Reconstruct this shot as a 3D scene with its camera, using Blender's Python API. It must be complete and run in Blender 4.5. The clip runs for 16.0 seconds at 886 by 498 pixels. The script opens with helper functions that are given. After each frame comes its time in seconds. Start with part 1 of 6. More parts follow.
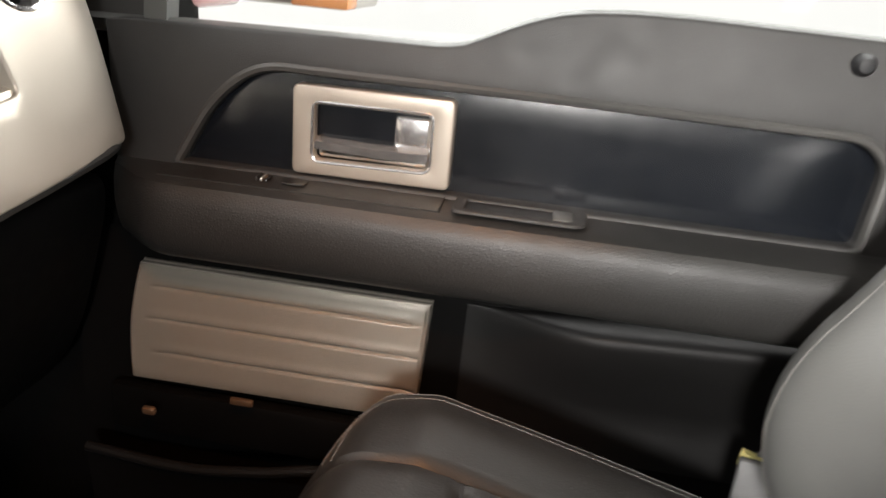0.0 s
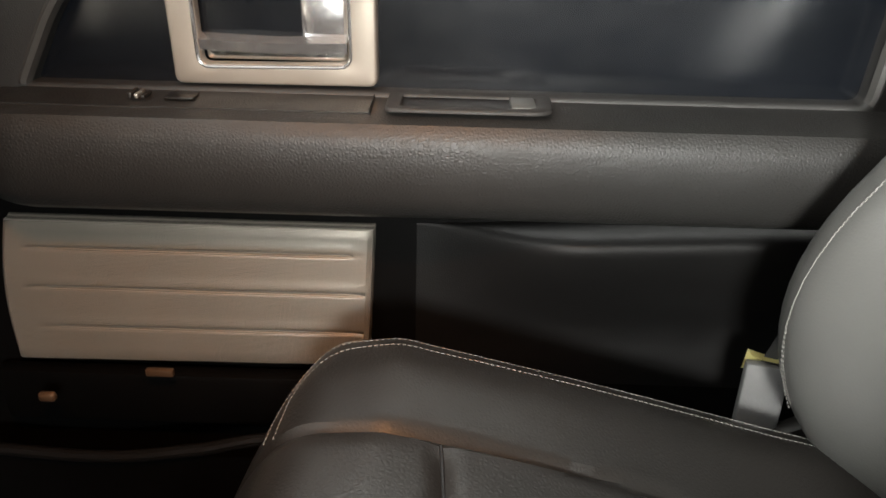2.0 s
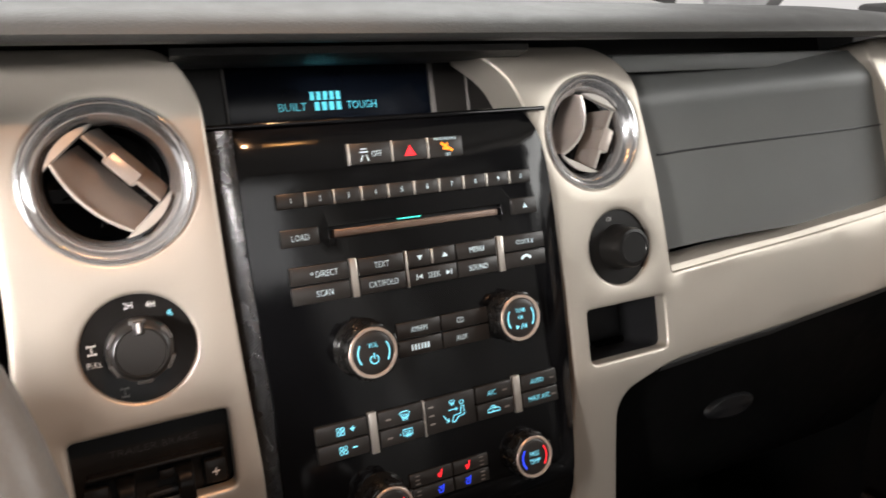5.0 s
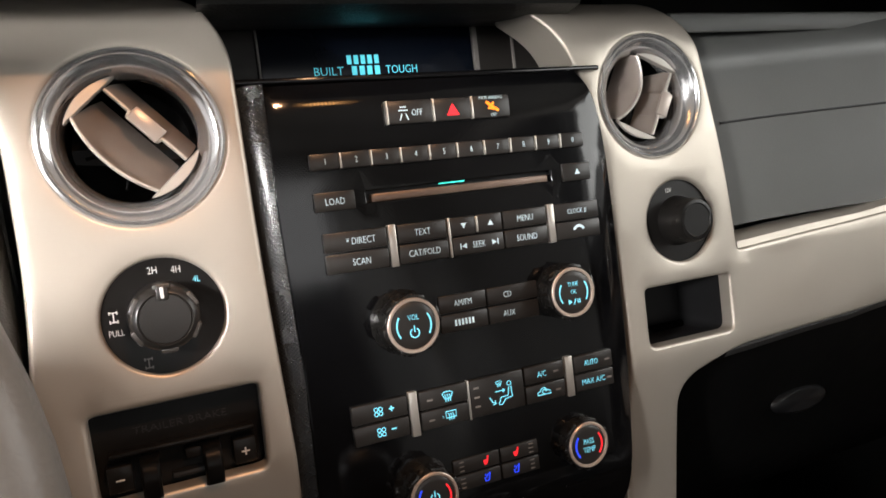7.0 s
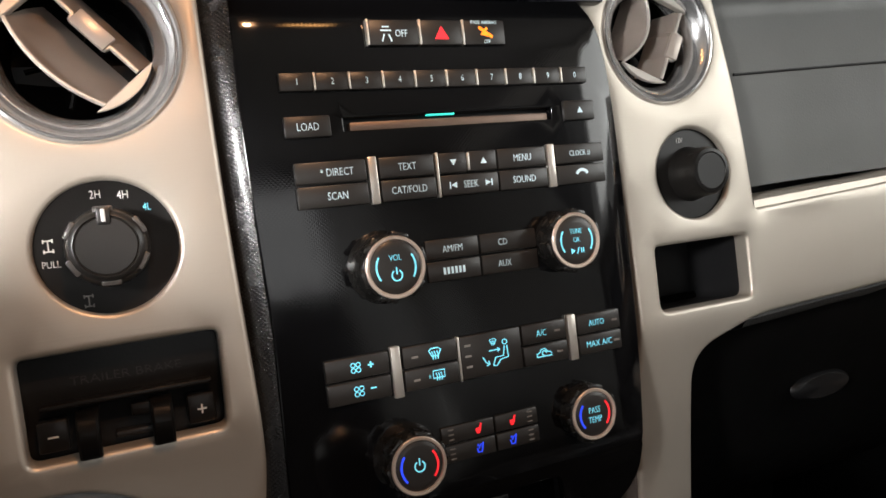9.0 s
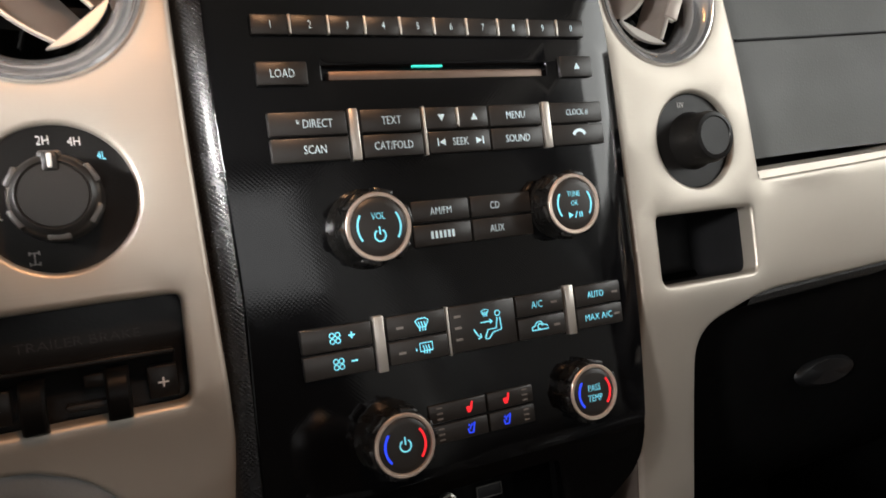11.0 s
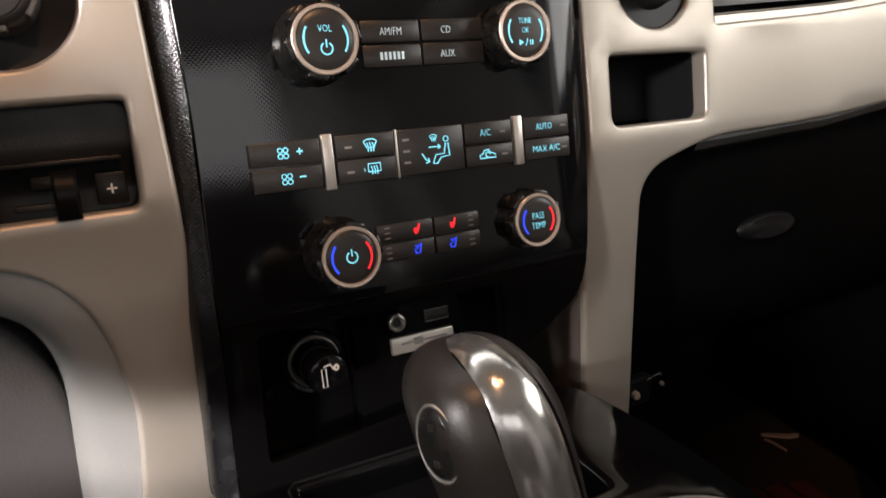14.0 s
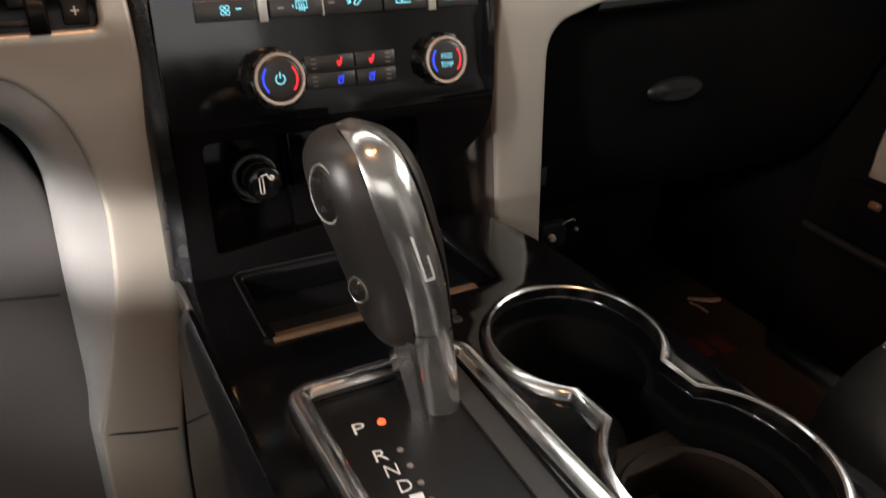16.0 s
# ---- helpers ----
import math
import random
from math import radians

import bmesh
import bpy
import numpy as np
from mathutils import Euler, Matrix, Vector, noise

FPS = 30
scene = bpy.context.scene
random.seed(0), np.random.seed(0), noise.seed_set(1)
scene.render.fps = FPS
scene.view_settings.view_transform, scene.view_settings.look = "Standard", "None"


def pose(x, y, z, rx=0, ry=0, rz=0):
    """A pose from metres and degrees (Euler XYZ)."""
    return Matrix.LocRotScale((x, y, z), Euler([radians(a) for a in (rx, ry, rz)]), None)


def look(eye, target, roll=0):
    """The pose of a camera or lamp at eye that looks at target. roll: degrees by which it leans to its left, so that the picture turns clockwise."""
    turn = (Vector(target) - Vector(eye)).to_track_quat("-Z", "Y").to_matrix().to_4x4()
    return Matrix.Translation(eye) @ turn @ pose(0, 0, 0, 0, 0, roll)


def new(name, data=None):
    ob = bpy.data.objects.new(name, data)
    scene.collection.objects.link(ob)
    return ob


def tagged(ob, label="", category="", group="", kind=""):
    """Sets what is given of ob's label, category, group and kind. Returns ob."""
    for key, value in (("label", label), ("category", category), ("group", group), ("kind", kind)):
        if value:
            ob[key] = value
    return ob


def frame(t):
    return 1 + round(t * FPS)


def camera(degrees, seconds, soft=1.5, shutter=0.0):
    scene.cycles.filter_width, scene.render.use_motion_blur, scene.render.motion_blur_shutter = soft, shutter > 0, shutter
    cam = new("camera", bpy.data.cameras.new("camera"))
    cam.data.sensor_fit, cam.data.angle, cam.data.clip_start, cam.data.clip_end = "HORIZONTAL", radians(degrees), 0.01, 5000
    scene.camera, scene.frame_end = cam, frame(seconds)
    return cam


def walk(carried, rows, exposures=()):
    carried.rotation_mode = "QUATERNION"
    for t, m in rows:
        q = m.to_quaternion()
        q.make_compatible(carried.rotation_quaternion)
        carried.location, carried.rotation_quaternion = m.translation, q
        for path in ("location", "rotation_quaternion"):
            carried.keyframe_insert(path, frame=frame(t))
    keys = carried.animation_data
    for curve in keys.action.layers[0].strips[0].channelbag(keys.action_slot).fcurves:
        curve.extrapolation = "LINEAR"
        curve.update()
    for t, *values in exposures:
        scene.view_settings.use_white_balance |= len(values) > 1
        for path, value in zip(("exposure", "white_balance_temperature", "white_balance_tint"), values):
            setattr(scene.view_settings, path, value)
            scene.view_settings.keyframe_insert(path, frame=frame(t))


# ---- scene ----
from mathutils.geometry import delaunay_2d_cdt

cam = camera(63.7, 16.0, soft=1.6, shutter=0.5)
PATH = [
    (0, look((0.0387, -0.4002, 0.7788), (0.9638, -0.2902, 0.4154), 5.55)),
    (0.5, look((0.1106, -0.3456, 0.7486), (1.0137, -0.2702, 0.3257), 3.67)),
    (1, look((0.1519, -0.3665, 0.7077), (1.0132, -0.3326, 0.2007), 5.66)),
    (1.5, look((0.1496, -0.3743, 0.7244), (1.0299, -0.3532, 0.2504), 2.74)),
    (2, look((0.1533, -0.3816, 0.7250), (1.0394, -0.3703, 0.2615), 1.42)),
    (2.5, look((0.1353, -0.3758, 0.7406), (1.0174, -0.2699, 0.2817), 0.21)),
    (2.7, look((0.1042, -0.3590, 0.7610), (0.9773, -0.1681, 0.3125), -0.28)),
    (3, look((0.0388, -0.3529, 0.7796), (0.8879, -0.0051, 0.3820), -0.83)),
    (3.2, look((0.0075, -0.3480, 0.7910), (0.8230, 0.0918, 0.4149), -0.82)),
    (3.5, look((-0.0498, -0.3284, 0.7973), (0.7105, 0.2220, 0.4522), -0.15)),
    (3.8, look((-0.1082, -0.3256, 0.7920), (0.5831, 0.3294, 0.4870), -0.90)),
    (4, look((-0.1425, -0.3610, 0.8151), (0.4742, 0.3611, 0.5019), -0.17)),
    (4.2, look((-0.1740, -0.3800, 0.8250), (0.3869, 0.3758, 0.5188), -0.70)),
    (4.5, look((-0.2041, -0.4023, 0.8253), (0.2962, 0.4122, 0.5315), -0.26)),
    (5, look((-0.2083, -0.4076, 0.8204), (0.2315, 0.4449, 0.5378), -0.51)),
    (5.2, look((-0.2062, -0.4156, 0.8226), (0.2042, 0.4503, 0.5367), -0.38)),
    (7.3, look((-0.1939, -0.3805, 0.7744), (0.1901, 0.5043, 0.5106), -1.75)),
    (7.5, look((-0.1905, -0.3806, 0.7665), (0.1912, 0.5068, 0.5079), -1.81)),
    (8, look((-0.1834, -0.3690, 0.7507), (0.1978, 0.5196, 0.4958), -1.66)),
    (8.5, look((-0.1800, -0.3601, 0.7352), (0.2052, 0.5298, 0.4907), -1.57)),
    (10.8, look((-0.1752, -0.3321, 0.6987), (0.2436, 0.5494, 0.4806), -1.40)),
    (11, look((-0.1696, -0.3298, 0.6932), (0.2419, 0.5546, 0.4727), -1.33)),
    (11.5, look((-0.1638, -0.3177, 0.6812), (0.2596, 0.5586, 0.4514), -1.13)),
    (12, look((-0.1626, -0.3137, 0.6735), (0.2662, 0.5544, 0.4234), -0.78)),
    (12.5, look((-0.1623, -0.3154, 0.6671), (0.2662, 0.5449, 0.3910), -0.53)),
    (13, look((-0.1625, -0.3163, 0.6588), (0.2663, 0.5346, 0.3553), -0.26)),
    (13.5, look((-0.1607, -0.3216, 0.6542), (0.2658, 0.5193, 0.3211), 0.06)),
    (14, look((-0.1664, -0.3520, 0.6604), (0.2588, 0.4769, 0.2971), 0.31)),
    (14.5, look((-0.1767, -0.3903, 0.6648), (0.2437, 0.4312, 0.2796), 0.51)),
    (15, look((-0.1777, -0.4155, 0.6648), (0.2409, 0.3905, 0.2463), 1.19)),
    (15.5, look((-0.1749, -0.4387, 0.6595), (0.2458, 0.3488, 0.2090), 1.80)),
    (16, look((-0.1694, -0.4537, 0.6512), (0.2498, 0.3107, 0.1615), 2.25)),
]
# the clip's own exposure and white balance shift slowly as the view drops into the console
EXPOSURES = [(0, 0.30, 6500, 9), (1.5, 0.30, 6450, 5), (2.0, 0.34, 6450, 5), (2.5, 0.18, 6200, -5), (3.5, 0.0, 6350, 4), (4.5, 0.04, 6450, 10), (5, -0.12, 6500, 11), (8.5, -0.30, 6450, 9), (11, -0.42, 6450, 9), (12.5, -0.30, 6550, 13), (14.5, -0.28, 6650, 12), (16, 0.08, 6650, 10)]
walk(cam, PATH, EXPOSURES)

# ---------------- world and lights ----------------
world = bpy.data.worlds.new("world")
world.use_nodes = True
scene.world = world
bg = world.node_tree.nodes["Background"]
bg.inputs[0].default_value = (1.0, 0.97, 0.94, 1)
bg.inputs[1].default_value = 0.86


def area_lamp(name, eye, target, w, h, power, color, spread=180):
    data = bpy.data.lights.new(name, "AREA")
    data.shape, data.size, data.size_y, data.energy, data.color = "RECTANGLE", w, h, power, color
    data.spread = radians(spread)
    ob = new(name, data)
    ob.matrix_world = look(eye, target)
    return ob


area_lamp("windscreen_daylight", (0.1, 0.36, 1.30), (0.15, -0.55, 0.55), 1.2, 0.45, 8.5, (1, 0.985, 0.97))
area_lamp("passenger_window_daylight", (0.98, -0.55, 1.05), (0.0, -0.4, 0.75), 0.8, 0.4, 6.8, (1, 0.985, 0.96))
area_lamp("driver_window_daylight", (-0.98, -0.45, 0.98), (0.6, -0.90, 0.72), 0.30, 0.22, 6.5, (1, 0.965, 0.93), 60)
area_lamp("driver_window_daylight", (-0.98, -0.66, 0.98), (-0.30, 0.02, 0.72), 0.16, 0.12, 3.6, (1, 0.97, 0.94), 58)
area_lamp("driver_door_daylight", (-1.12, -0.76, 0.50), (-0.16, 0.0, 0.365), 0.14, 0.03, 0.60, (1, 0.965, 0.93), 17)
area_lamp("rear_side_window_daylight", (-0.90, -1.30, 0.95), (0.2, -0.30, 0.70), 0.55, 0.40, 1.2, (1, 0.985, 0.97))
# added fill in front of the closed rear wall, no window is built there
area_lamp("rear_fill_light", (0.0, -1.58, 1.02), (0.0, 0.0, 0.75), 1.2, 0.30, 2.6, (1, 0.99, 0.98))


def spot_lamp(name, eye, target, power, degrees, color, blend=0.6):
    data = bpy.data.lights.new(name, "SPOT")
    data.energy, data.spot_size, data.spot_blend, data.shadow_soft_size, data.color = power, radians(degrees), blend, 0.012, color
    ob = new(name, data)
    ob.matrix_world = look(eye, target)
    return ob


spot_lamp("map_lamp_light", (0.075, -0.40, 1.205), (0.70, -0.20, 0.32), 17, 42, (1.0, 0.42, 0.16), 1.0)
spot_lamp("map_lamp_light", (-0.075, -0.40, 1.205), (-0.16, -0.02, 0.52), 9, 50, (1.0, 0.52, 0.27))

# ---------------- materials ----------------


def material(name, color, rough=0.5, metal=0.0, bump=0.0, bump_scale=400.0, vary=0.12, vary_scale=9.0, coat=0.0, kind="noise",
             emit=None, emit_power=0.0, rough_vary=0.1, spec=0.5):
    m = bpy.data.materials.new(name)
    m.use_nodes = True
    nt = m.node_tree
    b = nt.nodes["Principled BSDF"]
    tc = nt.nodes.new("ShaderNodeTexCoord")
    n1 = nt.nodes.new("ShaderNodeTexNoise")
    n1.inputs["Scale"].default_value, n1.inputs["Detail"].default_value = vary_scale, 6
    nt.links.new(tc.outputs["Object"], n1.inputs["Vector"])
    ramp = nt.nodes.new("ShaderNodeMapRange")
    ramp.inputs["From Min"].default_value, ramp.inputs["From Max"].default_value = 0.3, 0.7
    ramp.inputs["To Min"].default_value, ramp.inputs["To Max"].default_value = 1 - vary, 1 + vary
    nt.links.new(n1.outputs[0], ramp.inputs[0])
    mix = nt.nodes.new("ShaderNodeVectorMath")
    mix.operation = "SCALE"
    mix.inputs[0].default_value = color
    nt.links.new(ramp.outputs[0], mix.inputs["Scale"])
    nt.links.new(mix.outputs[0], b.inputs["Base Color"])
    n2 = nt.nodes.new("ShaderNodeTexNoise")
    n2.inputs["Scale"].default_value, n2.inputs["Detail"].default_value = vary_scale * 6, 4
    nt.links.new(tc.outputs["Object"], n2.inputs["Vector"])
    rr = nt.nodes.new("ShaderNodeMapRange")
    rr.inputs["From Min"].default_value, rr.inputs["From Max"].default_value = 0.3, 0.7
    rr.inputs["To Min"].default_value, rr.inputs["To Max"].default_value = rough * (1 - rough_vary), rough * (1 + rough_vary)
    nt.links.new(n2.outputs[0], rr.inputs[0])
    nt.links.new(rr.outputs[0], b.inputs["Roughness"])
    b.inputs["Metallic"].default_value = metal
    b.inputs["Coat Weight"].default_value = coat
    b.inputs["Coat Roughness"].default_value = 0.06
    b.inputs["Specular IOR Level"].default_value = spec
    if bump:
        if kind == "noise":
            t = nt.nodes.new("ShaderNodeTexNoise")
            t.inputs["Detail"].default_value = 3
        else:
            t = nt.nodes.new("ShaderNodeTexVoronoi")
            t.feature = "F1" if kind == "dots" else "DISTANCE_TO_EDGE"
            if kind == "dots":
                t.inputs["Randomness"].default_value = 0.0
                t.voronoi_dimensions = "2D"
        t.inputs["Scale"].default_value = bump_scale
        nt.links.new(tc.outputs["Object"], t.inputs["Vector"])
        bn = nt.nodes.new("ShaderNodeBump")
        bn.inputs["Strength"].default_value, bn.inputs["Distance"].default_value = bump, 0.0006
        nt.links.new(t.outputs[0], bn.inputs["Height"])
        nt.links.new(bn.outputs[0], b.inputs["Normal"])
    if emit:
        b.inputs["Emission Color"].default_value = (*emit, 1)
        b.inputs["Emission Strength"].default_value = emit_power
    return m


def perforated_material(name, color, pitch, hole):
    """Satin paint with a regular field of small dark round holes."""
    m = material(name, color, 0.42, 0.35, 0, 1, 0.05, 6)
    nt = m.node_tree
    b = nt.nodes["Principled BSDF"]
    tc = [n for n in nt.nodes if n.type == "TEX_COORD"][0]
    vo = nt.nodes.new("ShaderNodeTexVoronoi")
    vo.voronoi_dimensions = "2D"
    vo.inputs["Scale"].default_value, vo.inputs["Randomness"].default_value = 1 / pitch, 0.0
    nt.links.new(tc.outputs["Object"], vo.inputs["Vector"])
    edge = nt.nodes.new("ShaderNodeMapRange")
    edge.inputs["From Min"].default_value, edge.inputs["From Max"].default_value = hole * 0.85, hole * 1.15
    nt.links.new(vo.outputs["Distance"], edge.inputs[0])
    mix = nt.nodes.new("ShaderNodeMix")
    mix.data_type = "RGBA"
    mix.inputs[6].default_value = (0.012, 0.011, 0.010, 1)
    old = b.inputs["Base Color"].links[0].from_socket
    nt.links.new(edge.outputs[0], mix.inputs[0])
    nt.links.new(old, mix.inputs[7])
    nt.links.new(mix.outputs[2], b.inputs["Base Color"])
    return m


def dotted_material(name, color, rough, strength, pitch, spec):
    """Glossy plastic moulded with a diagonal field of fine raised dots."""
    m = material(name, color, rough, 0, 0, 1, 0.2, 12, rough_vary=0.3, spec=spec)
    nt = m.node_tree
    tc = [n for n in nt.nodes if n.type == "TEX_COORD"][0]
    turn = nt.nodes.new("ShaderNodeMapping")
    turn.inputs["Rotation"].default_value = (0, 0, radians(45))
    nt.links.new(tc.outputs["Object"], turn.inputs["Vector"])
    vo = nt.nodes.new("ShaderNodeTexVoronoi")
    vo.voronoi_dimensions = "2D"
    vo.inputs["Scale"].default_value, vo.inputs["Randomness"].default_value = 1 / pitch, 0.0
    nt.links.new(turn.outputs[0], vo.inputs["Vector"])
    dome = nt.nodes.new("ShaderNodeMapRange")
    dome.interpolation_type = "SMOOTHSTEP"
    dome.inputs["From Min"].default_value, dome.inputs["From Max"].default_value = 0.12, 0.46
    dome.inputs["To Min"].default_value, dome.inputs["To Max"].default_value = 1.0, 0.0
    nt.links.new(vo.outputs["Distance"], dome.inputs[0])
    split = nt.nodes.new("ShaderNodeSeparateXYZ")
    nt.links.new(tc.outputs["Object"], split.inputs[0])
    ends = nt.nodes.new("ShaderNodeMapRange")
    ends.inputs["From Min"].default_value, ends.inputs["From Max"].default_value = -0.13, -0.05
    nt.links.new(split.outputs["Y"], ends.inputs[0])
    field = nt.nodes.new("ShaderNodeMath")
    field.operation = "MULTIPLY"
    nt.links.new(dome.outputs[0], field.inputs[0])
    nt.links.new(ends.outputs[0], field.inputs[1])
    bn = nt.nodes.new("ShaderNodeBump")
    bn.inputs["Strength"].default_value, bn.inputs["Distance"].default_value = strength, 0.0006
    nt.links.new(field.outputs[0], bn.inputs["Height"])
    nt.links.new(bn.outputs[0], nt.nodes["Principled BSDF"].inputs["Normal"])
    return m


def brushed_material(name, color, rough, metal):
    """Satin metallic paint with a fine horizontal brushed grain."""
    m = material(name, color, rough, metal, 0, 1, 0.05, 6)
    nt = m.node_tree
    tc = [n for n in nt.nodes if n.type == "TEX_COORD"][0]
    stretch = nt.nodes.new("ShaderNodeMapping")
    stretch.inputs["Scale"].default_value = (25, 900, 900)
    nt.links.new(tc.outputs["Object"], stretch.inputs["Vector"])
    grain = nt.nodes.new("ShaderNodeTexNoise")
    grain.inputs["Scale"].default_value, grain.inputs["Detail"].default_value = 1.0, 3
    nt.links.new(stretch.outputs[0], grain.inputs["Vector"])
    bn = nt.nodes.new("ShaderNodeBump")
    bn.inputs["Strength"].default_value, bn.inputs["Distance"].default_value = 0.10, 0.0004
    nt.links.new(grain.outputs[0], bn.inputs["Height"])
    nt.links.new(bn.outputs[0], nt.nodes["Principled BSDF"].inputs["Normal"])
    return m


def glass_material(name, color=(1, 1, 1), rough=0.0):
    m = bpy.data.materials.new(name)
    m.use_nodes = True
    nt = m.node_tree
    nt.nodes.remove(nt.nodes["Principled BSDF"])
    g = nt.nodes.new("ShaderNodeBsdfGlossy")
    g.inputs["Roughness"].default_value = 0.02
    t = nt.nodes.new("ShaderNodeBsdfTransparent")
    t.inputs[0].default_value = (*color, 1)
    f = nt.nodes.new("ShaderNodeFresnel")
    f.inputs[0].default_value = 1.45
    mx = nt.nodes.new("ShaderNodeMixShader")
    nt.links.new(f.outputs[0], mx.inputs[0])
    nt.links.new(t.outputs[0], mx.inputs[1])
    nt.links.new(g.outputs[0], mx.inputs[2])
    nt.links.new(mx.outputs[0], nt.nodes["Material Output"].inputs[0])
    return m


BEIGE = brushed_material("champagne_satin_paint", (0.49, 0.445, 0.385), 0.40, 0.62)
GRILLE = perforated_material("perforated_champagne_grille", (0.44, 0.40, 0.345), 0.0012, 0.36)
GLOSS = material("piano_black_plastic", (0.0030, 0.0030, 0.0034), 0.10, 0, 0.03, 90, 0.2, 12, 0.0, rough_vary=0.35, spec=0.32)
# piano black with reflections cut, carrying the shade of the lower plate
SHADED_GLOSS = material("shaded_gloss_black_plastic", (0.0024, 0.0023, 0.0024), 0.09, 0, 0.02, 90, 0.2, 12, 0.0, rough_vary=0.35, spec=0.05)
FACEPLATE = dotted_material("dotted_piano_black_plastic", (0.0028, 0.0029, 0.0034), 0.075, 0.016, 0.0016, 0.45)
DOTS = dotted_material("dotted_black_plastic", (0.006, 0.006, 0.007), 0.25, 0.55, 0.0016, 0.6)
GRAIN = material("grained_charcoal_plastic", (0.030, 0.029, 0.028), 0.52, 0, 0.5, 520, 0.12, 7, 0, "cells")
GRAIN_WARM = material("grained_brown_black_plastic", (0.0240, 0.0232, 0.0222), 0.44, 0, 0.8, 330, 0.12, 7, 0, "cells")
# door plastic darkened to carry the shade low on the door
INSERT_SHADED = material("grained_shaded_insert", (0.0062, 0.0060, 0.0060), 0.50, 0, 0.4, 480, 0.12, 7, 0, "cells", spec=0.22)
PAD = material("grained_grey_dash_pad", (0.098, 0.101, 0.097), 0.46, 0, 0.16, 420, 0.10, 6, 0, "cells")
TOP_PAD = material("grained_grey_top_pad", (0.050, 0.050, 0.048), 0.5, 0, 0.5, 420, 0.10, 6, 0, "cells")
BLACK = material("matt_black_plastic", (0.010, 0.010, 0.011), 0.5, 0, 0.2, 500, 0.2, 9)
NAVY = material("dark_smooth_inlay", (0.0064, 0.0076, 0.0102), 0.22, 0, 0.05, 200, 0.2, 9, spec=0.5)
SATIN_BLACK = material("satin_black_plastic", (0.0055, 0.0055, 0.006), 0.42, 0, 0.2, 500, 0.2, 9, 0, "cells", spec=0.25)
DARK = material("dark_brown_black_plastic", (0.0095, 0.0088, 0.0084), 0.32, 0, 0.1, 700, 0.2, 20, spec=0.22)
TAUPE = material("taupe_vent_louvre", (0.40, 0.345, 0.305), 0.38, 0.2, 0, 1, 0.08, 40)
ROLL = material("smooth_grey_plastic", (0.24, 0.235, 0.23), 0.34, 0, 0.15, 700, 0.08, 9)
KNEE = material("grained_grey_knee_panel", (0.070, 0.066, 0.067), 0.38, 0, 0.3, 420, 0.12, 7, 0, "cells")
# black deepened to carry the low light of footwell, door base and recesses
SHADED_BLACK = material("shaded_deep_black_plastic", (0.0035, 0.0034, 0.0034), 0.6, 0, 0.3, 500, 0.2, 9, 0, "cells", spec=0.05)
BUTTON = material("black_button_plastic", (0.0175, 0.0160, 0.0148), 0.34, 0, 0.1, 900, 0.15, 30)
KNOB = material("black_rubber_knob", (0.009, 0.0085, 0.008), 0.27, 0, 0.1, 900, 0.2, 30)
CHROME = material("polished_chrome", (0.78, 0.78, 0.79), 0.16, 0.88, 0.02, 60, 0.04, 12, rough_vary=0.35)
SPINE = material("worn_chrome_spine", (0.85, 0.835, 0.81), 0.18, 0.95, 0.0, 160, 0.05, 14, rough_vary=0.2)
SOFT_CHROME = material("soft_chrome", (0.55, 0.54, 0.53), 0.20, 1.0, 0.0, 60, 0.06, 16, rough_vary=0.35)
SATIN = material("satin_silver_trim", (0.60, 0.57, 0.52), 0.33, 0.8, 0, 1, 0.05, 20)
RING = material("brushed_nickel_ring", (0.60, 0.50, 0.43), 0.34, 0.65, 0, 1, 0.05, 40)
VANE = material("grey_vent_vane", (0.42, 0.365, 0.325), 0.33, 0.35, 0, 1, 0.06, 20)
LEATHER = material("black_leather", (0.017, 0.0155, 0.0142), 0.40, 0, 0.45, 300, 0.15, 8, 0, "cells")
# same leather as the cushion, paler to carry the light on the backrest
LEATHER_LIT = material("lit_black_leather", (0.115, 0.115, 0.110), 0.36, 0, 0.3, 330, 0.12, 8, 0, "cells")
GRIP = material("brown_black_grip", (0.0145, 0.0122, 0.0110), 0.38, 0, 0.3, 420, 0.12, 8, 0, "cells")
THREAD = material("white_thread", (0.26, 0.25, 0.235), 0.8)
CARPET = material("dark_carpet", (0.0065, 0.0052, 0.0046), 0.95, 0, 1.0, 700, 0.3, 20)
RED_CLOTH = material("dark_red_print", (0.050, 0.007, 0.008), 0.9, 0, 0.6, 600, 0.3, 30)
YELLOW = material("yellow_paper_tag", (0.75, 0.68, 0.30), 0.8)
WEBBING = material("grey_seat_belt_plastic", (0.14, 0.14, 0.14), 0.6, 0, 0.9, 420, 0.1, 30)
HEADLINER = material("light_grey_headliner", (0.42, 0.40, 0.37), 0.95, 0, 0.4, 600, 0.06, 10)
PILLAR = material("grey_fabric_pillar", (0.30, 0.30, 0.30), 0.9, 0, 0.6, 700, 0.12, 60)
WHITE_PAINT = material("white_car_paint", (0.78, 0.76, 0.74), 0.15, 0, 0, 1, 0.02, 4, 1.0)
AMBER_LENS = material("amber_lens", (0.62, 0.27, 0.11), 0.2)
RED_PAINT = material("pale_red_paint", (0.55, 0.26, 0.25), 0.25, 0, 0, 1, 0.05, 5, 0.6)
GLASS = glass_material("clear_glass", (0.97, 0.99, 0.98))
